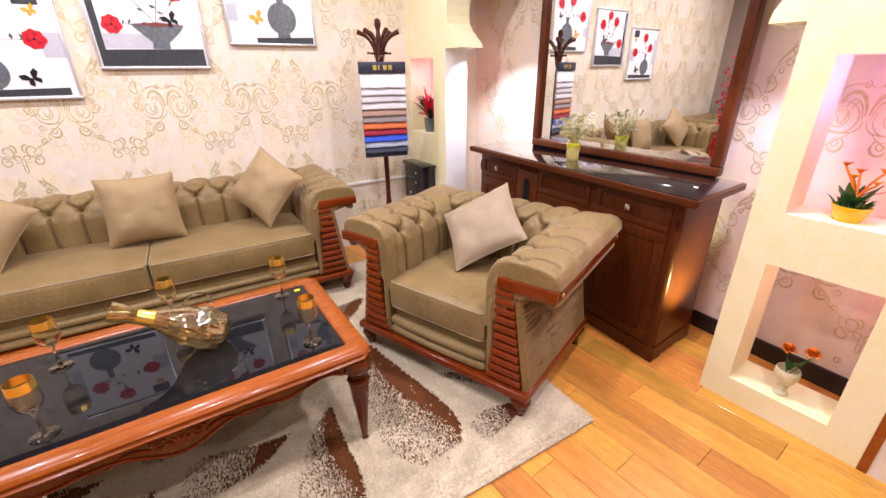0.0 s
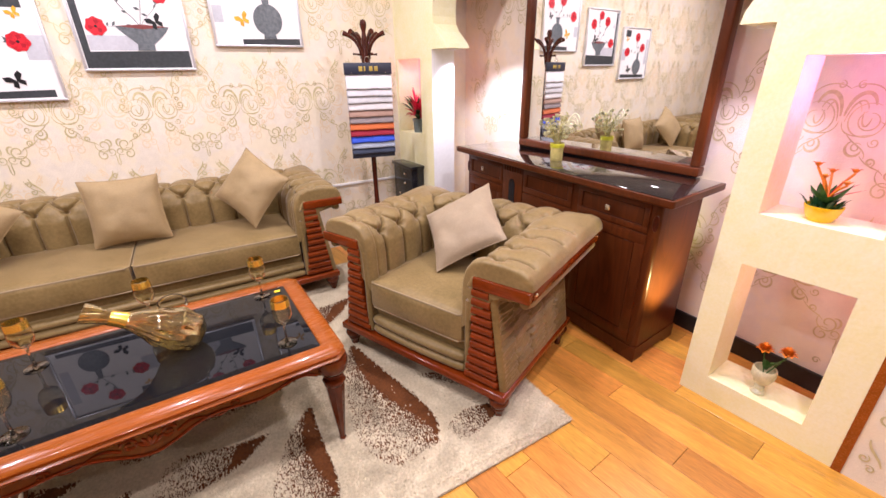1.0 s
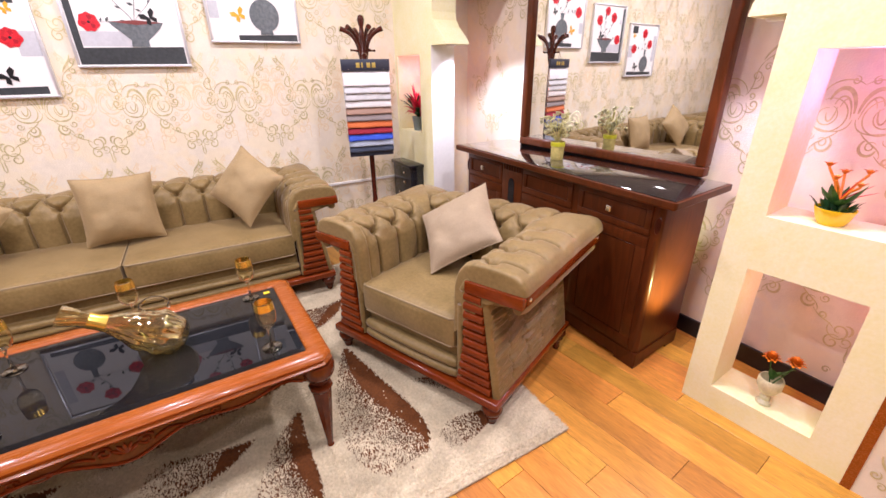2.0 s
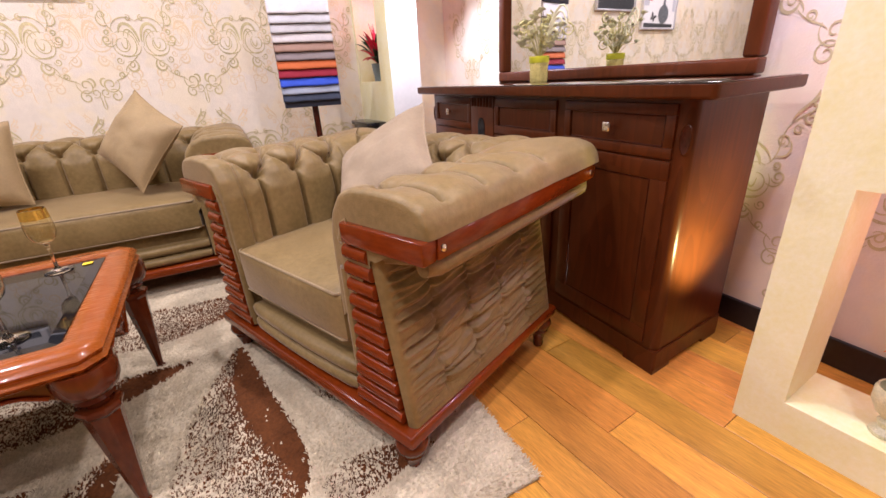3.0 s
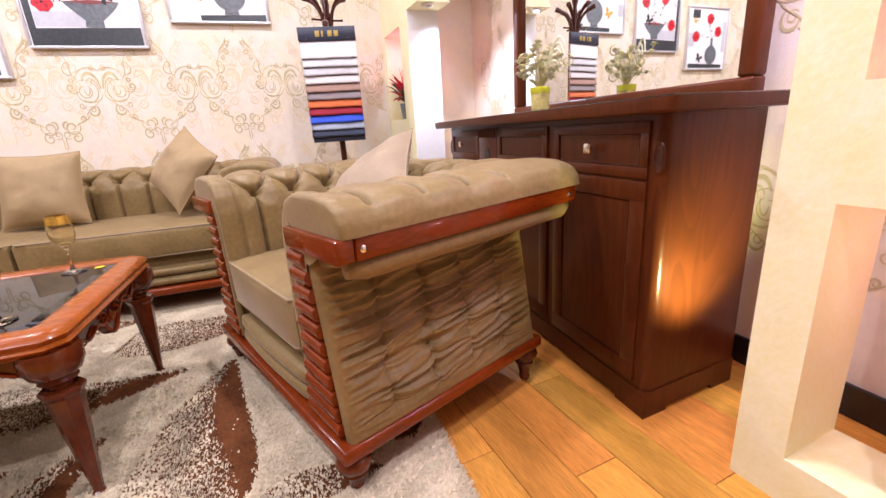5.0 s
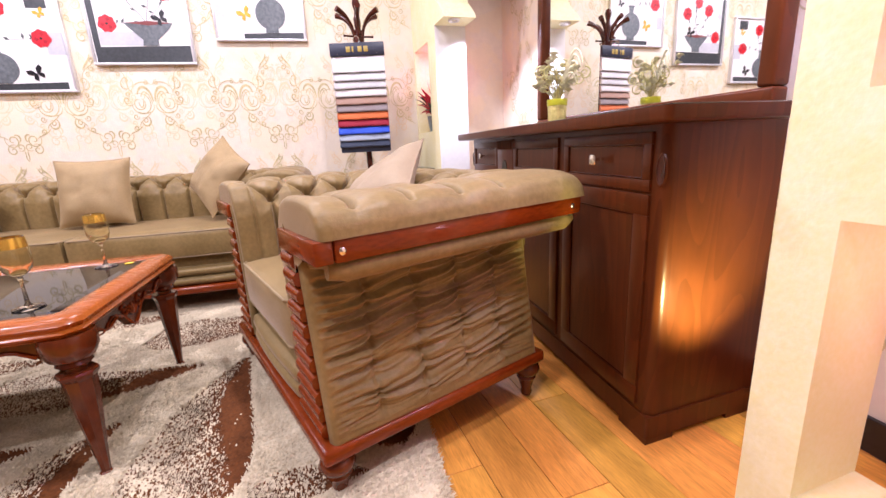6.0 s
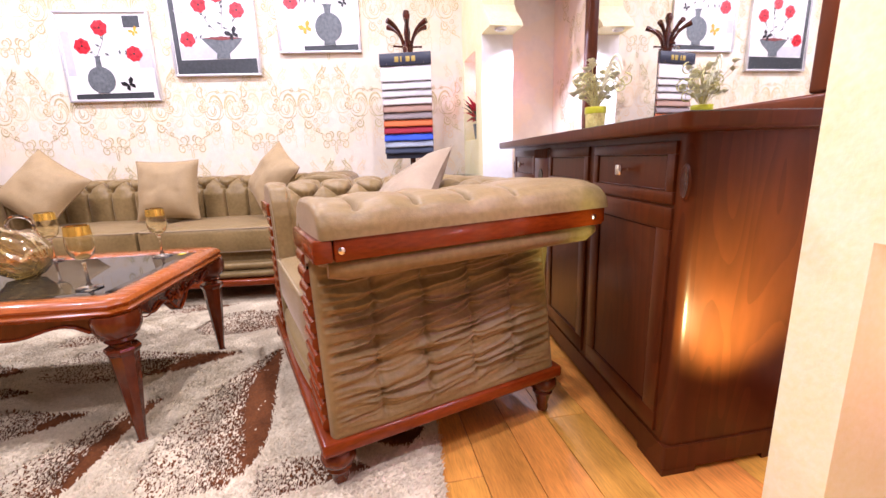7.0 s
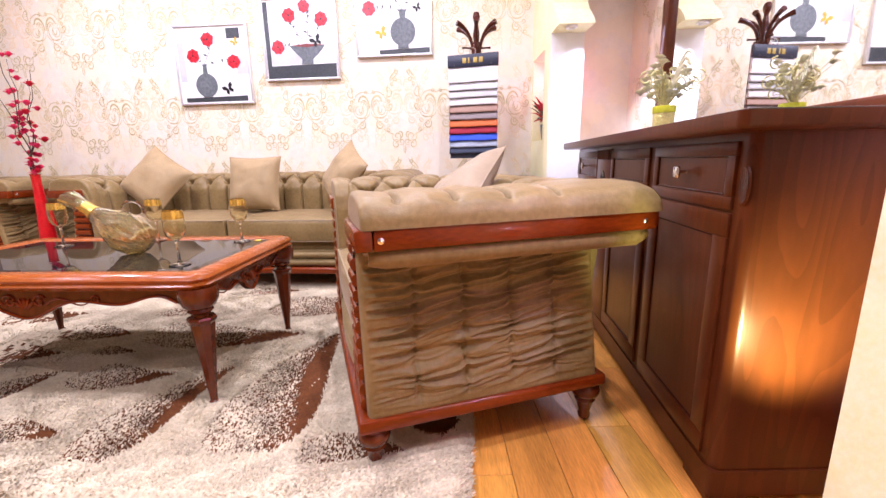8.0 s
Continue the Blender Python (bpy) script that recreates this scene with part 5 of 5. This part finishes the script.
def dried_flower_vase():
    t = thing("flower_vase", pose(2.108, 1.79, DRESS_Z), "small gold glass vase of dried champagne flowers on the sideboard", "vase")
    part("vase", lathe([(0.0001, 0.0), (0.034, 0.0), (0.037, 0.004), (0.038, 0.05), (0.041, 0.10), (0.041, 0.104), (0.038, 0.104), (0.035, 0.05), (0.0001, 0.01)], 28), M_GOLDGLASS, t)
    part("band", lathe([(0.0405, 0.078), (0.0418, 0.080), (0.0425, 0.102), (0.0412, 0.103)], 28), M_LIME, t, "lime yellow paper band")
    rnd = random.Random(12)
    stems = bmesh.new()
    for k in range(52):
        a = rnd.uniform(0, 6.28)
        r, z = rnd.uniform(0.02, 0.115), rnd.uniform(0.125, 0.255)
        r *= 1.15 - abs(z - 0.19) * 3
        e = Vector((r * math.cos(a) * 0.8, r * math.sin(a) * 1.1, z))
        tube([(0, 0, 0.09), e * 0.55 + Vector((0, 0, 0.06)), e], 0.0012, 5, stems)
        if k % 4:
            hb = bmesh.new()
            rosette(hb, e, rnd.uniform(0.017, 0.028), 14, rnd, 0.4)
            part("flower_head", hb, M_CHAMP, t)
        else:
            pts = []
            for q in range(18):
                f = q / 17
                rr = 0.026 * (1 - f * 0.8)
                b = f * 9
                pts.append(e + Vector((rr * math.sin(b) * math.cos(a), rr * math.sin(b) * math.sin(a), rr * math.cos(b))))
            part("curled_frond", tube(pts, [0.0035 * (1 - 0.6 * q / 17) for q in range(18)], 6), M_OLIVEF, t)
    for k in range(5):
        a = -1.2 + 0.5 * k
        pts = [(0, 0, 0.10)] + [(0.04 * f, -0.13 * math.sin(f * 1.3) * (0.6 + 0.1 * k), 0.10 + (0.10 + 0.02 * k) * math.sin(f * 2.4)) for f in [q / 10 for q in range(1, 11)]]
        part("curled_frond", tube(pts, [0.002 + 0.003 * math.sin(q / 10 * 3.1) for q in range(11)], 6), M_CHAMP, t)
    tagged(part("stem_spray", stems, M_OLIVEF, t), kind="stuff")


dried_flower_vase()


def floor_vase():
    t = thing("floor_vase", pose(-1.60, 2.64, 0), "tall slender red glass floor vase with pink blossom twigs", "vase")
    part("vase", lathe([(0.0001, 0.0), (0.095, 0.0), (0.10, 0.008), (0.085, 0.03), (0.066, 0.15), (0.052, 0.33), (0.036, 0.55), (0.026, 0.74), (0.027, 0.79), (0.031, 0.80), (0.026, 0.80), (0.020, 0.74), (0.0001, 0.70)], 28), M_REDGLASS, t)
    rnd = random.Random(21)
    tw = bmesh.new()
    for k in range(5):
        a = k * 1.26
        e = Vector((0.10 * math.cos(a), 0.10 * math.sin(a), rnd.uniform(1.35, 1.66)))
        pts = []
        for q in range(9):
            f = q / 8
            pts.append(Vector((e.x * f ** 1.4 + 0.012 * math.sin(q * 2.2 + k), e.y * f ** 1.4 + 0.012 * math.cos(q * 1.7 + k), 0.74 + (e.z - 0.74) * f)))
        tube(pts, [0.004 * (1 - 0.6 * q / 8) for q in range(9)], 6, tw)
        for q in range(1, 9):
            for _ in range(2 if q < 6 else 1):
                if rnd.random() < 0.75:
                    c = pts[q] + Vector((rnd.uniform(-0.035, 0.035), rnd.uniform(-0.035, 0.035), rnd.uniform(-0.03, 0.03)))
                    hb = bmesh.new()
                    rosette(hb, c, rnd.uniform(0.030, 0.048), 9, rnd, 0.5)
                    part("blossom", hb, M_PINKP if rnd.random() < 0.75 else M_REDP, t)
    tagged(part("twig_spray", tw, M_TWIG, t), kind="stuff")


floor_vase()

# ==== rug: shag pile, brown speckled leaves ====
# each leaf: tip, bend and end of its spine, half-width, dark side weight, dark tip weight
LEAVES = [
    (0.72, 1.87, 0.65, 1.44, 0.71, 1.00, 0.185, 0.9, 0.75),
    (0.57, 1.86, 0.20, 1.70, -0.24, 1.88, 0.165, 0.2, 1.1),
    (0.40, 1.52, 0.27, 1.28, 0.27, 0.94, 0.125, 0.8, 0.8),
    (1.17, 1.06, 1.04, 1.08, 0.87, 1.04, 0.072, 0.1, 1.0),
    (0.20, 1.45, 0.02, 1.36, -0.20, 1.43, 0.110, 0.2, 1.1),
    (-0.13, 1.62, -0.22, 1.60, -0.33, 1.64, 0.050, 0.1, 0.9),
    (-0.45, 1.59, -0.62, 1.54, -0.84, 1.60, 0.100, 0.2, 1.0),
    (-0.28, 1.44, -0.36, 1.36, -0.44, 1.18, 0.100, 0.6, 0.6),
    (0.10, 1.07, -0.03, 1.06, -0.20, 1.09, 0.062, 0.1, 1.0),
    (-0.30, 1.80, -0.46, 1.78, -0.70, 1.86, 0.110, 0.2, 1.0),
]
LEAVES2 = [
    (0.88, 2.38, 0.62, 2.16, 0.20, 2.24, 0.19, 0.2, 0.5),
    (0.28, 2.52, 0.10, 2.46, -0.12, 2.48, 0.075, 0.1, 0.8),
    (-0.14, 2.12, -0.24, 2.08, -0.40, 2.10, 0.075, 0.1, 0.8),
    (0.92, 1.44, 1.10, 1.30, 1.32, 1.16, 0.080, 0.1, -0.4),
    (-0.80, 2.06, -1.00, 1.96, -1.25, 2.02, 0.12, 0.2, 1.0),
    (-0.70, 1.30, -0.86, 1.24, -1.05, 1.30, 0.11, 0.2, 1.0),
]
RX0, RX1, RY0, RY1 = -1.75, 1.372, 0.845, 3.0


def rug_dark(x, y):
    """How many tufts are brown at a place: 0 all cream, past 0.74 all brown."""
    dark = np.zeros_like(x)
    s = np.linspace(0, 1, 25)
    for tx, ty, cx, cy, ex, ey, R, a, b in LEAVES + LEAVES2:
        near = (np.abs(x - (tx + ex) / 2) < abs(tx - ex) / 2 + R + 0.15) & (np.abs(y - (ty + ey) / 2) < abs(ty - ey) / 2 + R + 0.15)
        px, py = x[near], y[near]
        if not len(px):
            continue
        bx = (1 - s) ** 2 * tx + 2 * s * (1 - s) * cx + s * s * ex
        by = (1 - s) ** 2 * ty + 2 * s * (1 - s) * cy + s * s * ey
        d2 = (px[:, None] - bx) ** 2 + (py[:, None] - by) ** 2
        k = np.argmin(d2, axis=1)
        gx, gy = np.gradient(bx), np.gradient(by)
        gl = np.hypot(gx, gy)
        side = (px - bx[k]) * (-gy[k] / gl[k]) + (py - by[k]) * (gx[k] / gl[k])
        sk = s[k]
        w = R * 1.28 * sk ** 0.85 * np.sqrt(np.clip(1 - sk ** 5, 0, 1)) + 0.006
        inside = np.sqrt(d2[np.arange(len(k)), k]) < w
        q = side / np.maximum(w, 0.02)
        val = 0.68 + 0.55 * a * q + 0.95 * b * (0.44 - sk)
        got = np.where(inside, np.clip(val, 0.26, 1.0), 0)
        dark[near] = np.maximum(dark[near], got)
    return dark


rug = tagged(obj("area_rug", box(RX0, RX1, RY0, RY1, 0.0, 0.008, 0.003), M_RUGBACK), "cream shag rug with brown speckled leaf pattern", "rug")


def rug_height(dk, edge):
    return (0.034 - 0.011 * np.clip(dk * 1.3, 0, 1)) * np.clip(0.35 + edge / 0.05, 0.35, 1.0)


def rug_edge(x, y):
    return np.minimum(np.minimum(x - RX0, RX1 - x), y - RY0)


def is_brown(dk, jitter):
    return jitter < np.where(dk > 0.74, 0.995, dk * 1.02)


def pile_sheet(x0, x1, step, seed):
    """The pile's dense body: a sheet of small tufts, each cream or brown."""
    rng = np.random.default_rng(seed)
    nx, ny = int((x1 - x0) / step), int((RY1 - 0.1 - RY0) / step)
    gx, gy = np.meshgrid(np.linspace(x0, x1, nx + 1), np.linspace(RY0, RY1 - 0.1, ny + 1), indexing="ij")
    wob = 0.3 * step
    px, py = gx + rng.uniform(-wob, wob, gx.shape), gy + rng.uniform(-wob, wob, gx.shape)
    px = np.clip(px, x0, x1)
    dk = rug_dark(px.ravel(), py.ravel()).reshape(px.shape)
    z = rug_height(dk, rug_edge(px, py)) + rng.normal(0, 0.0022, px.shape)
    z += 0.003 * np.sin(px * 31 + 2 * np.sin(py * 17)) * np.cos(py * 27)
    v = np.stack([px, py, z], -1).reshape(-1, 3)
    idx = np.arange((nx + 1) * (ny + 1)).reshape(nx + 1, ny + 1)
    q = np.stack([idx[:-1, :-1], idx[1:, :-1], idx[1:, 1:], idx[:-1, 1:]], -1).reshape(-1, 4)
    jit = rng.uniform(0, 1, (nx, ny))
    # short dashes: neighbours along y share their tuft
    jit = np.repeat(jit[:, ::2], 2, axis=1)[:, :ny]
    d4 = dk[:-1, :-1]
    brown = (is_brown(d4, jit) * np.where((d4 < 0.74) & (jit < d4 * 0.25), 2, 1)).reshape(-1)
    return mesh_of_quads("shag", v, q, brown)


def mesh_of_quads(name, v, q, brown):
    me = bpy.data.meshes.new(name)
    me.vertices.add(len(v))
    me.vertices.foreach_set("co", v.ravel())
    me.loops.add(len(q) * 4)
    me.loops.foreach_set("vertex_index", q.ravel())
    me.polygons.add(len(q))
    me.polygons.foreach_set("loop_start", np.arange(len(q)) * 4)
    me.polygons.foreach_set("material_index", brown.astype(np.int32))
    me.materials.append(M_CREAMPILE)
    me.materials.append(M_BROWNPILE)
    me.materials.append(M_DARKPILE)
    me.update()
    ob = new(name, me)
    ob.parent = rug
    return tagged(ob, kind="stuff")


def strands(x0, x1, count, seed):
    """Loose ends standing out of the pile."""
    rng = np.random.default_rng(seed)
    x, y = rng.uniform(x0, x1, count * 2), rng.uniform(RY0, RY1 - 0.1, count * 2)
    dk = rug_dark(x, y)
    keep = np.argsort(rng.uniform(0, 1, count * 2) + 0.5 * (dk > 0.74))[:count]
    x, y, dk = x[keep], y[keep], dk[keep]
    brown = is_brown(dk, rng.uniform(0, 1, count)) * np.where(dk < 0.74, 2, 1)
    z0 = rug_height(dk, rug_edge(x, y)) - 0.004
    h = rng.uniform(0.004, 0.010, count) * np.where(dk > 0.74, 0.45, np.where(dk > 0, 0.8, 1.0))
    flow = 0.9 + 0.8 * np.sin(x * 5 + 2) * np.cos(y * 4)
    lean = rng.uniform(0.8, 2.0, count) * h
    ax = flow + rng.normal(0, 0.9, count)
    dx, dy = lean * np.cos(ax), lean * np.sin(ax)
    w = rng.uniform(0.0010, 0.0021, count)
    ca, sa = -np.sin(ax) * w, np.cos(ax) * w
    v = np.stack([np.stack([x - ca, y - sa, z0], -1), np.stack([x + ca, y + sa, z0], -1), np.stack([x + dx + ca * 0.7, y + dy + sa * 0.7, z0 + h], -1), np.stack([x + dx - ca * 0.7, y + dy - sa * 0.7, z0 + h], -1)], 1).reshape(-1, 3)
    return mesh_of_quads("shag_strand", v, np.arange(count * 4).reshape(-1, 4), brown)


pile_sheet(-0.6, RX1, 0.0040, 4)
pile_sheet(RX0, -0.6, 0.014, 5)
strands(-0.6, RX1, 330000, 6)
strands(RX0, -0.6, 40000, 7)


# ==== wallpaper scrolls ====
def ribbon(vs, fs, pts, widths, place):
    n = len(pts)
    base = len(vs)
    for k in range(n):
        ax, az = pts[max(k - 1, 0)]
        bx, bz = pts[min(k + 1, n - 1)]
        dx, dz = bx - ax, bz - az
        l = math.hypot(dx, dz) or 1
        nx, nz = -dz / l * widths[k], dx / l * widths[k]
        vs.append(place(pts[k][0] + nx, pts[k][1] + nz))
        vs.append(place(pts[k][0] - nx, pts[k][1] - nz))
    for k in range(n - 1):
        a = base + 2 * k
        fs.append((a, a + 1, a + 3, a + 2))


def spiral(cx, cz, r0, r1, a0, turns, n=26):
    return [(cx + (r0 + (r1 - r0) * k / n) * math.cos(a0 + turns * 2 * math.pi * k / n), cz + (r0 + (r1 - r0) * k / n) * 1.12 * math.sin(a0 + turns * 2 * math.pi * k / n)) for k in range(n + 1)]


def curve(p0, p1, p2, p3, n=18):
    out = []
    for k in range(n + 1):
        t = k / n
        a, b, c, d = (1 - t) ** 3, 3 * t * (1 - t) ** 2, 3 * t * t * (1 - t), t ** 3
        out.append((a * p0[0] + b * p1[0] + c * p2[0] + d * p3[0], a * p0[1] + b * p1[1] + c * p2[1] + d * p3[1]))
    return out


def half_motif():
    """Curves of half a repeat, right of its axis, with their thickest half-width."""
    thin, mid, thick = 0.0026, 0.0034, 0.0075
    return [
        (spiral(0.078, -0.012, 0.058, 0.050, 1.1, 0.92), thin), (spiral(0.085, -0.012, 0.034, 0.026, 2.0, 0.95), thin),
        (curve((0.006, 0.0), (0.01, 0.10), (0.075, 0.115), (0.088, 0.045)), thick), (curve((0.012, -0.02), (0.02, 0.07), (0.06, 0.08), (0.07, 0.03)), mid),
        (curve((0.06, 0.02), (0.06, -0.04), (0.085, -0.05), (0.088, 0.0)), mid), (spiral(0.150, 0.012, 0.020, 0.006, 3.4, 1.3), mid), (spiral(0.138, 0.048, 0.013, 0.004, 4.2, 1.2), mid),
        (curve((0.005, -0.02), (0.01, -0.08), (0.07, -0.075), (0.115, -0.055)), thin), (spiral(0.070, -0.118, 0.030, 0.020, 2.2, 0.62), thick * 0.7), (spiral(0.072, -0.112, 0.018, 0.005, 0.6, 1.1), thin),
        (curve((0.11, 0.05), (0.15, 0.09), (0.12, 0.14), (0.15, 0.18)), thin), (spiral(0.138, 0.128, 0.020, 0.006, 5.0, 1.2), thin), (curve((0.15, 0.18), (0.18, 0.22), (0.20, 0.20), (0.225, 0.27)), thin),
        (curve((0.09, -0.14), (0.13, -0.19), (0.15, -0.17), (0.175, -0.20)), thin), (spiral(0.196, -0.205, 0.042, 0.006, 2.6, 1.4), mid), (spiral(0.186, -0.262, 0.032, 0.005, 1.0, 1.3), mid), (spiral(0.228, -0.245, 0.022, 0.006, 4.0, 1.2), thin),
        (curve((0.0, 0.10), (0.035, 0.13), (0.10, 0.125), (0.118, 0.06)), thin), (curve((0.02, 0.03), (0.03, 0.06), (0.045, 0.06), (0.052, 0.02)), thin), (curve((0.115, -0.01), (0.14, -0.03), (0.16, -0.02), (0.168, 0.01)), thin),
        (curve((0.03, -0.06), (0.05, -0.10), (0.11, -0.11), (0.105, -0.15)), thin), (spiral(0.118, -0.088, 0.017, 0.004, 3.0, 1.3), thin), (curve((0.125, 0.08), (0.16, 0.07), (0.175, 0.10), (0.16, 0.13)), mid), (spiral(0.172, 0.165, 0.014, 0.004, 0.5, 1.2), thin),
        (curve((0.21, -0.175), (0.235, -0.16), (0.245, -0.20), (0.228, -0.215)), thick * 0.6), (curve((0.24, -0.26), (0.25, -0.29), (0.235, -0.31), (0.25, -0.33)), thin), (spiral(0.030, 0.115, 0.014, 0.004, 1.2, 1.2), thin), (spiral(0.196, 0.200, 0.016, 0.004, 2.0, 1.2), mid), (spiral(0.206, 0.245, 0.015, 0.004, 0.2, 1.2), mid), (spiral(0.128, -0.160, 0.015, 0.004, 5.2, 1.2), mid), (curve((0.15, 0.19), (0.165, 0.235), (0.195, 0.235), (0.20, 0.28)), thick * 0.6),
    ]


MOTIF = half_motif()


def scrolls(name, u0, u1, v0, v1, phase, place, parent, big=1.05, ink=M_SCROLL, shift=0.0):
    pu, pv = 0.525, 0.67
    vs, fs = [], []
    k = math.floor((u0 - phase) / pu) - 1
    while phase + k * pu < u1 + pu:
        for j in range(-1, int((v1 - v0) / pv) + 2):
            cu, cv = phase + k * pu, 0.577 + j * pv + shift
            for sgn in (-1, 1):
                for i, (pts, w) in enumerate(MOTIF):
                    q = [(cu + sgn * a * big, cv + b * big) for a, b in pts]
                    if any(a < u0 or a > u1 or b < v0 or b > v1 for a, b in q):
                        continue
                    n = len(q)
                    layer = 0.00008 * i + 0.00004 * (sgn > 0)
                    ribbon(vs, fs, q, [big * w * (0.35 + 0.65 * max(0.0, math.sin(math.pi * i / (n - 1))) ** 0.7) for i in range(n)], lambda a, b, d=layer: place(a, b, d))
        k += 1
    me = bpy.data.meshes.new(name)
    me.from_pydata(vs, [], fs)
    me.materials.append(ink)
    ob = new(name, me)
    ob.parent = parent
    return tagged(ob, kind="stuff")


obs = bpy.data.objects
scrolls("wallpaper_scrolls", -2.9, 1.80, 0.05, 2.7, 0.021, lambda u, v, d: (u, ROOM_Y1 - 0.0012 - d, v), obs["wall_north"])
scrolls("wallpaper_scrolls", -0.6, 3.3, 0.12, 2.7, 0.62, lambda u, v, d: (ROOM_X1 - 0.0012 - d, u, v), obs["wall_east"])
scrolls("wallpaper_scrolls", NEAR_END - 2.9, NEAR_END - 0.04, 0.02, 2.7, -0.85, lambda u, v, d: on_arch(u, v, -0.0012 - d), obs["wall_side"])


# faint filling in the middle of each lattice field
scrolls("wallpaper_motifs", -2.9, 1.80, 0.05, 2.7, 0.2835, lambda u, v, d: (u, ROOM_Y1 - 0.0006 - d * 0.1, v), obs["wall_north"], 0.95, M_MOTIF, 0.02)
scrolls("wallpaper_motifs", -2.9, 1.80, 0.05, 2.7, 0.2835, lambda u, v, d: (u, ROOM_Y1 - 0.0006 - d * 0.1, v), obs["wall_north"], 0.55, M_MOTIF, 0.16)

# ==== floor planks ====
floor = obs["floor"]
PW = 0.138
PLANK_LENGTH = 0.92
bm = box(-PW / 2 + 0.0008, PW / 2 - 0.0008, -PLANK_LENGTH / 2 + 0.0008, PLANK_LENGTH / 2 - 0.0008, -0.012, 0.0)
bmesh.ops.bevel(bm, geom=[e for e in bm.edges if all(v.co.z > -0.001 for v in e.verts)], offset=0.0014, segments=1, profile=0.5, affect="EDGES")
plank_mesh = bpy.data.meshes.new("plank")
bm.to_mesh(plank_mesh)
bm.free()
plank_mesh.materials.append(M_PLANK)
turn_floor = pose(1.5, 1.0, 0, 0, 0, 6.0)
for row in range(-33, 10):
    y = -4.2 + (row * 0.37) % 0.92
    while y < 3.0:
        m = turn_floor @ pose(row * PW + 0.055, y + PLANK_LENGTH / 2, 0)
        c = m.translation
        if ROOM_X0 - 0.06 < c.x < ROOM_X1 + 0.06 and ROOM_Y0 - 0.46 < c.y < ROOM_Y1 + 0.46:
            me = plank_mesh
            for limit, way in ((ROOM_Y0 - 0.05, -1), (ROOM_Y1 + 0.05, 1)):
                if (c.y - limit) * way > -0.5:
                    # sawn off under the wall
                    bm = bmesh.new()
                    bm.from_mesh(me)
                    back = m.inverted()
                    bmesh.ops.bisect_plane(bm, geom=list(bm.verts) + list(bm.edges) + list(bm.faces), plane_co=back @ Vector((c.x, limit, 0)), plane_no=back.to_3x3() @ Vector((0, way, 0)), clear_outer=True)
                    me = bpy.data.meshes.new("plank")
                    bm.to_mesh(me)
                    bm.free()
                    me.materials.append(M_PLANK)
            if not me.polygons:
                y += PLANK_LENGTH
                continue
            pk = new("plank", me)
            pk.parent = floor
            pk.matrix_world = m
        y += PLANK_LENGTH
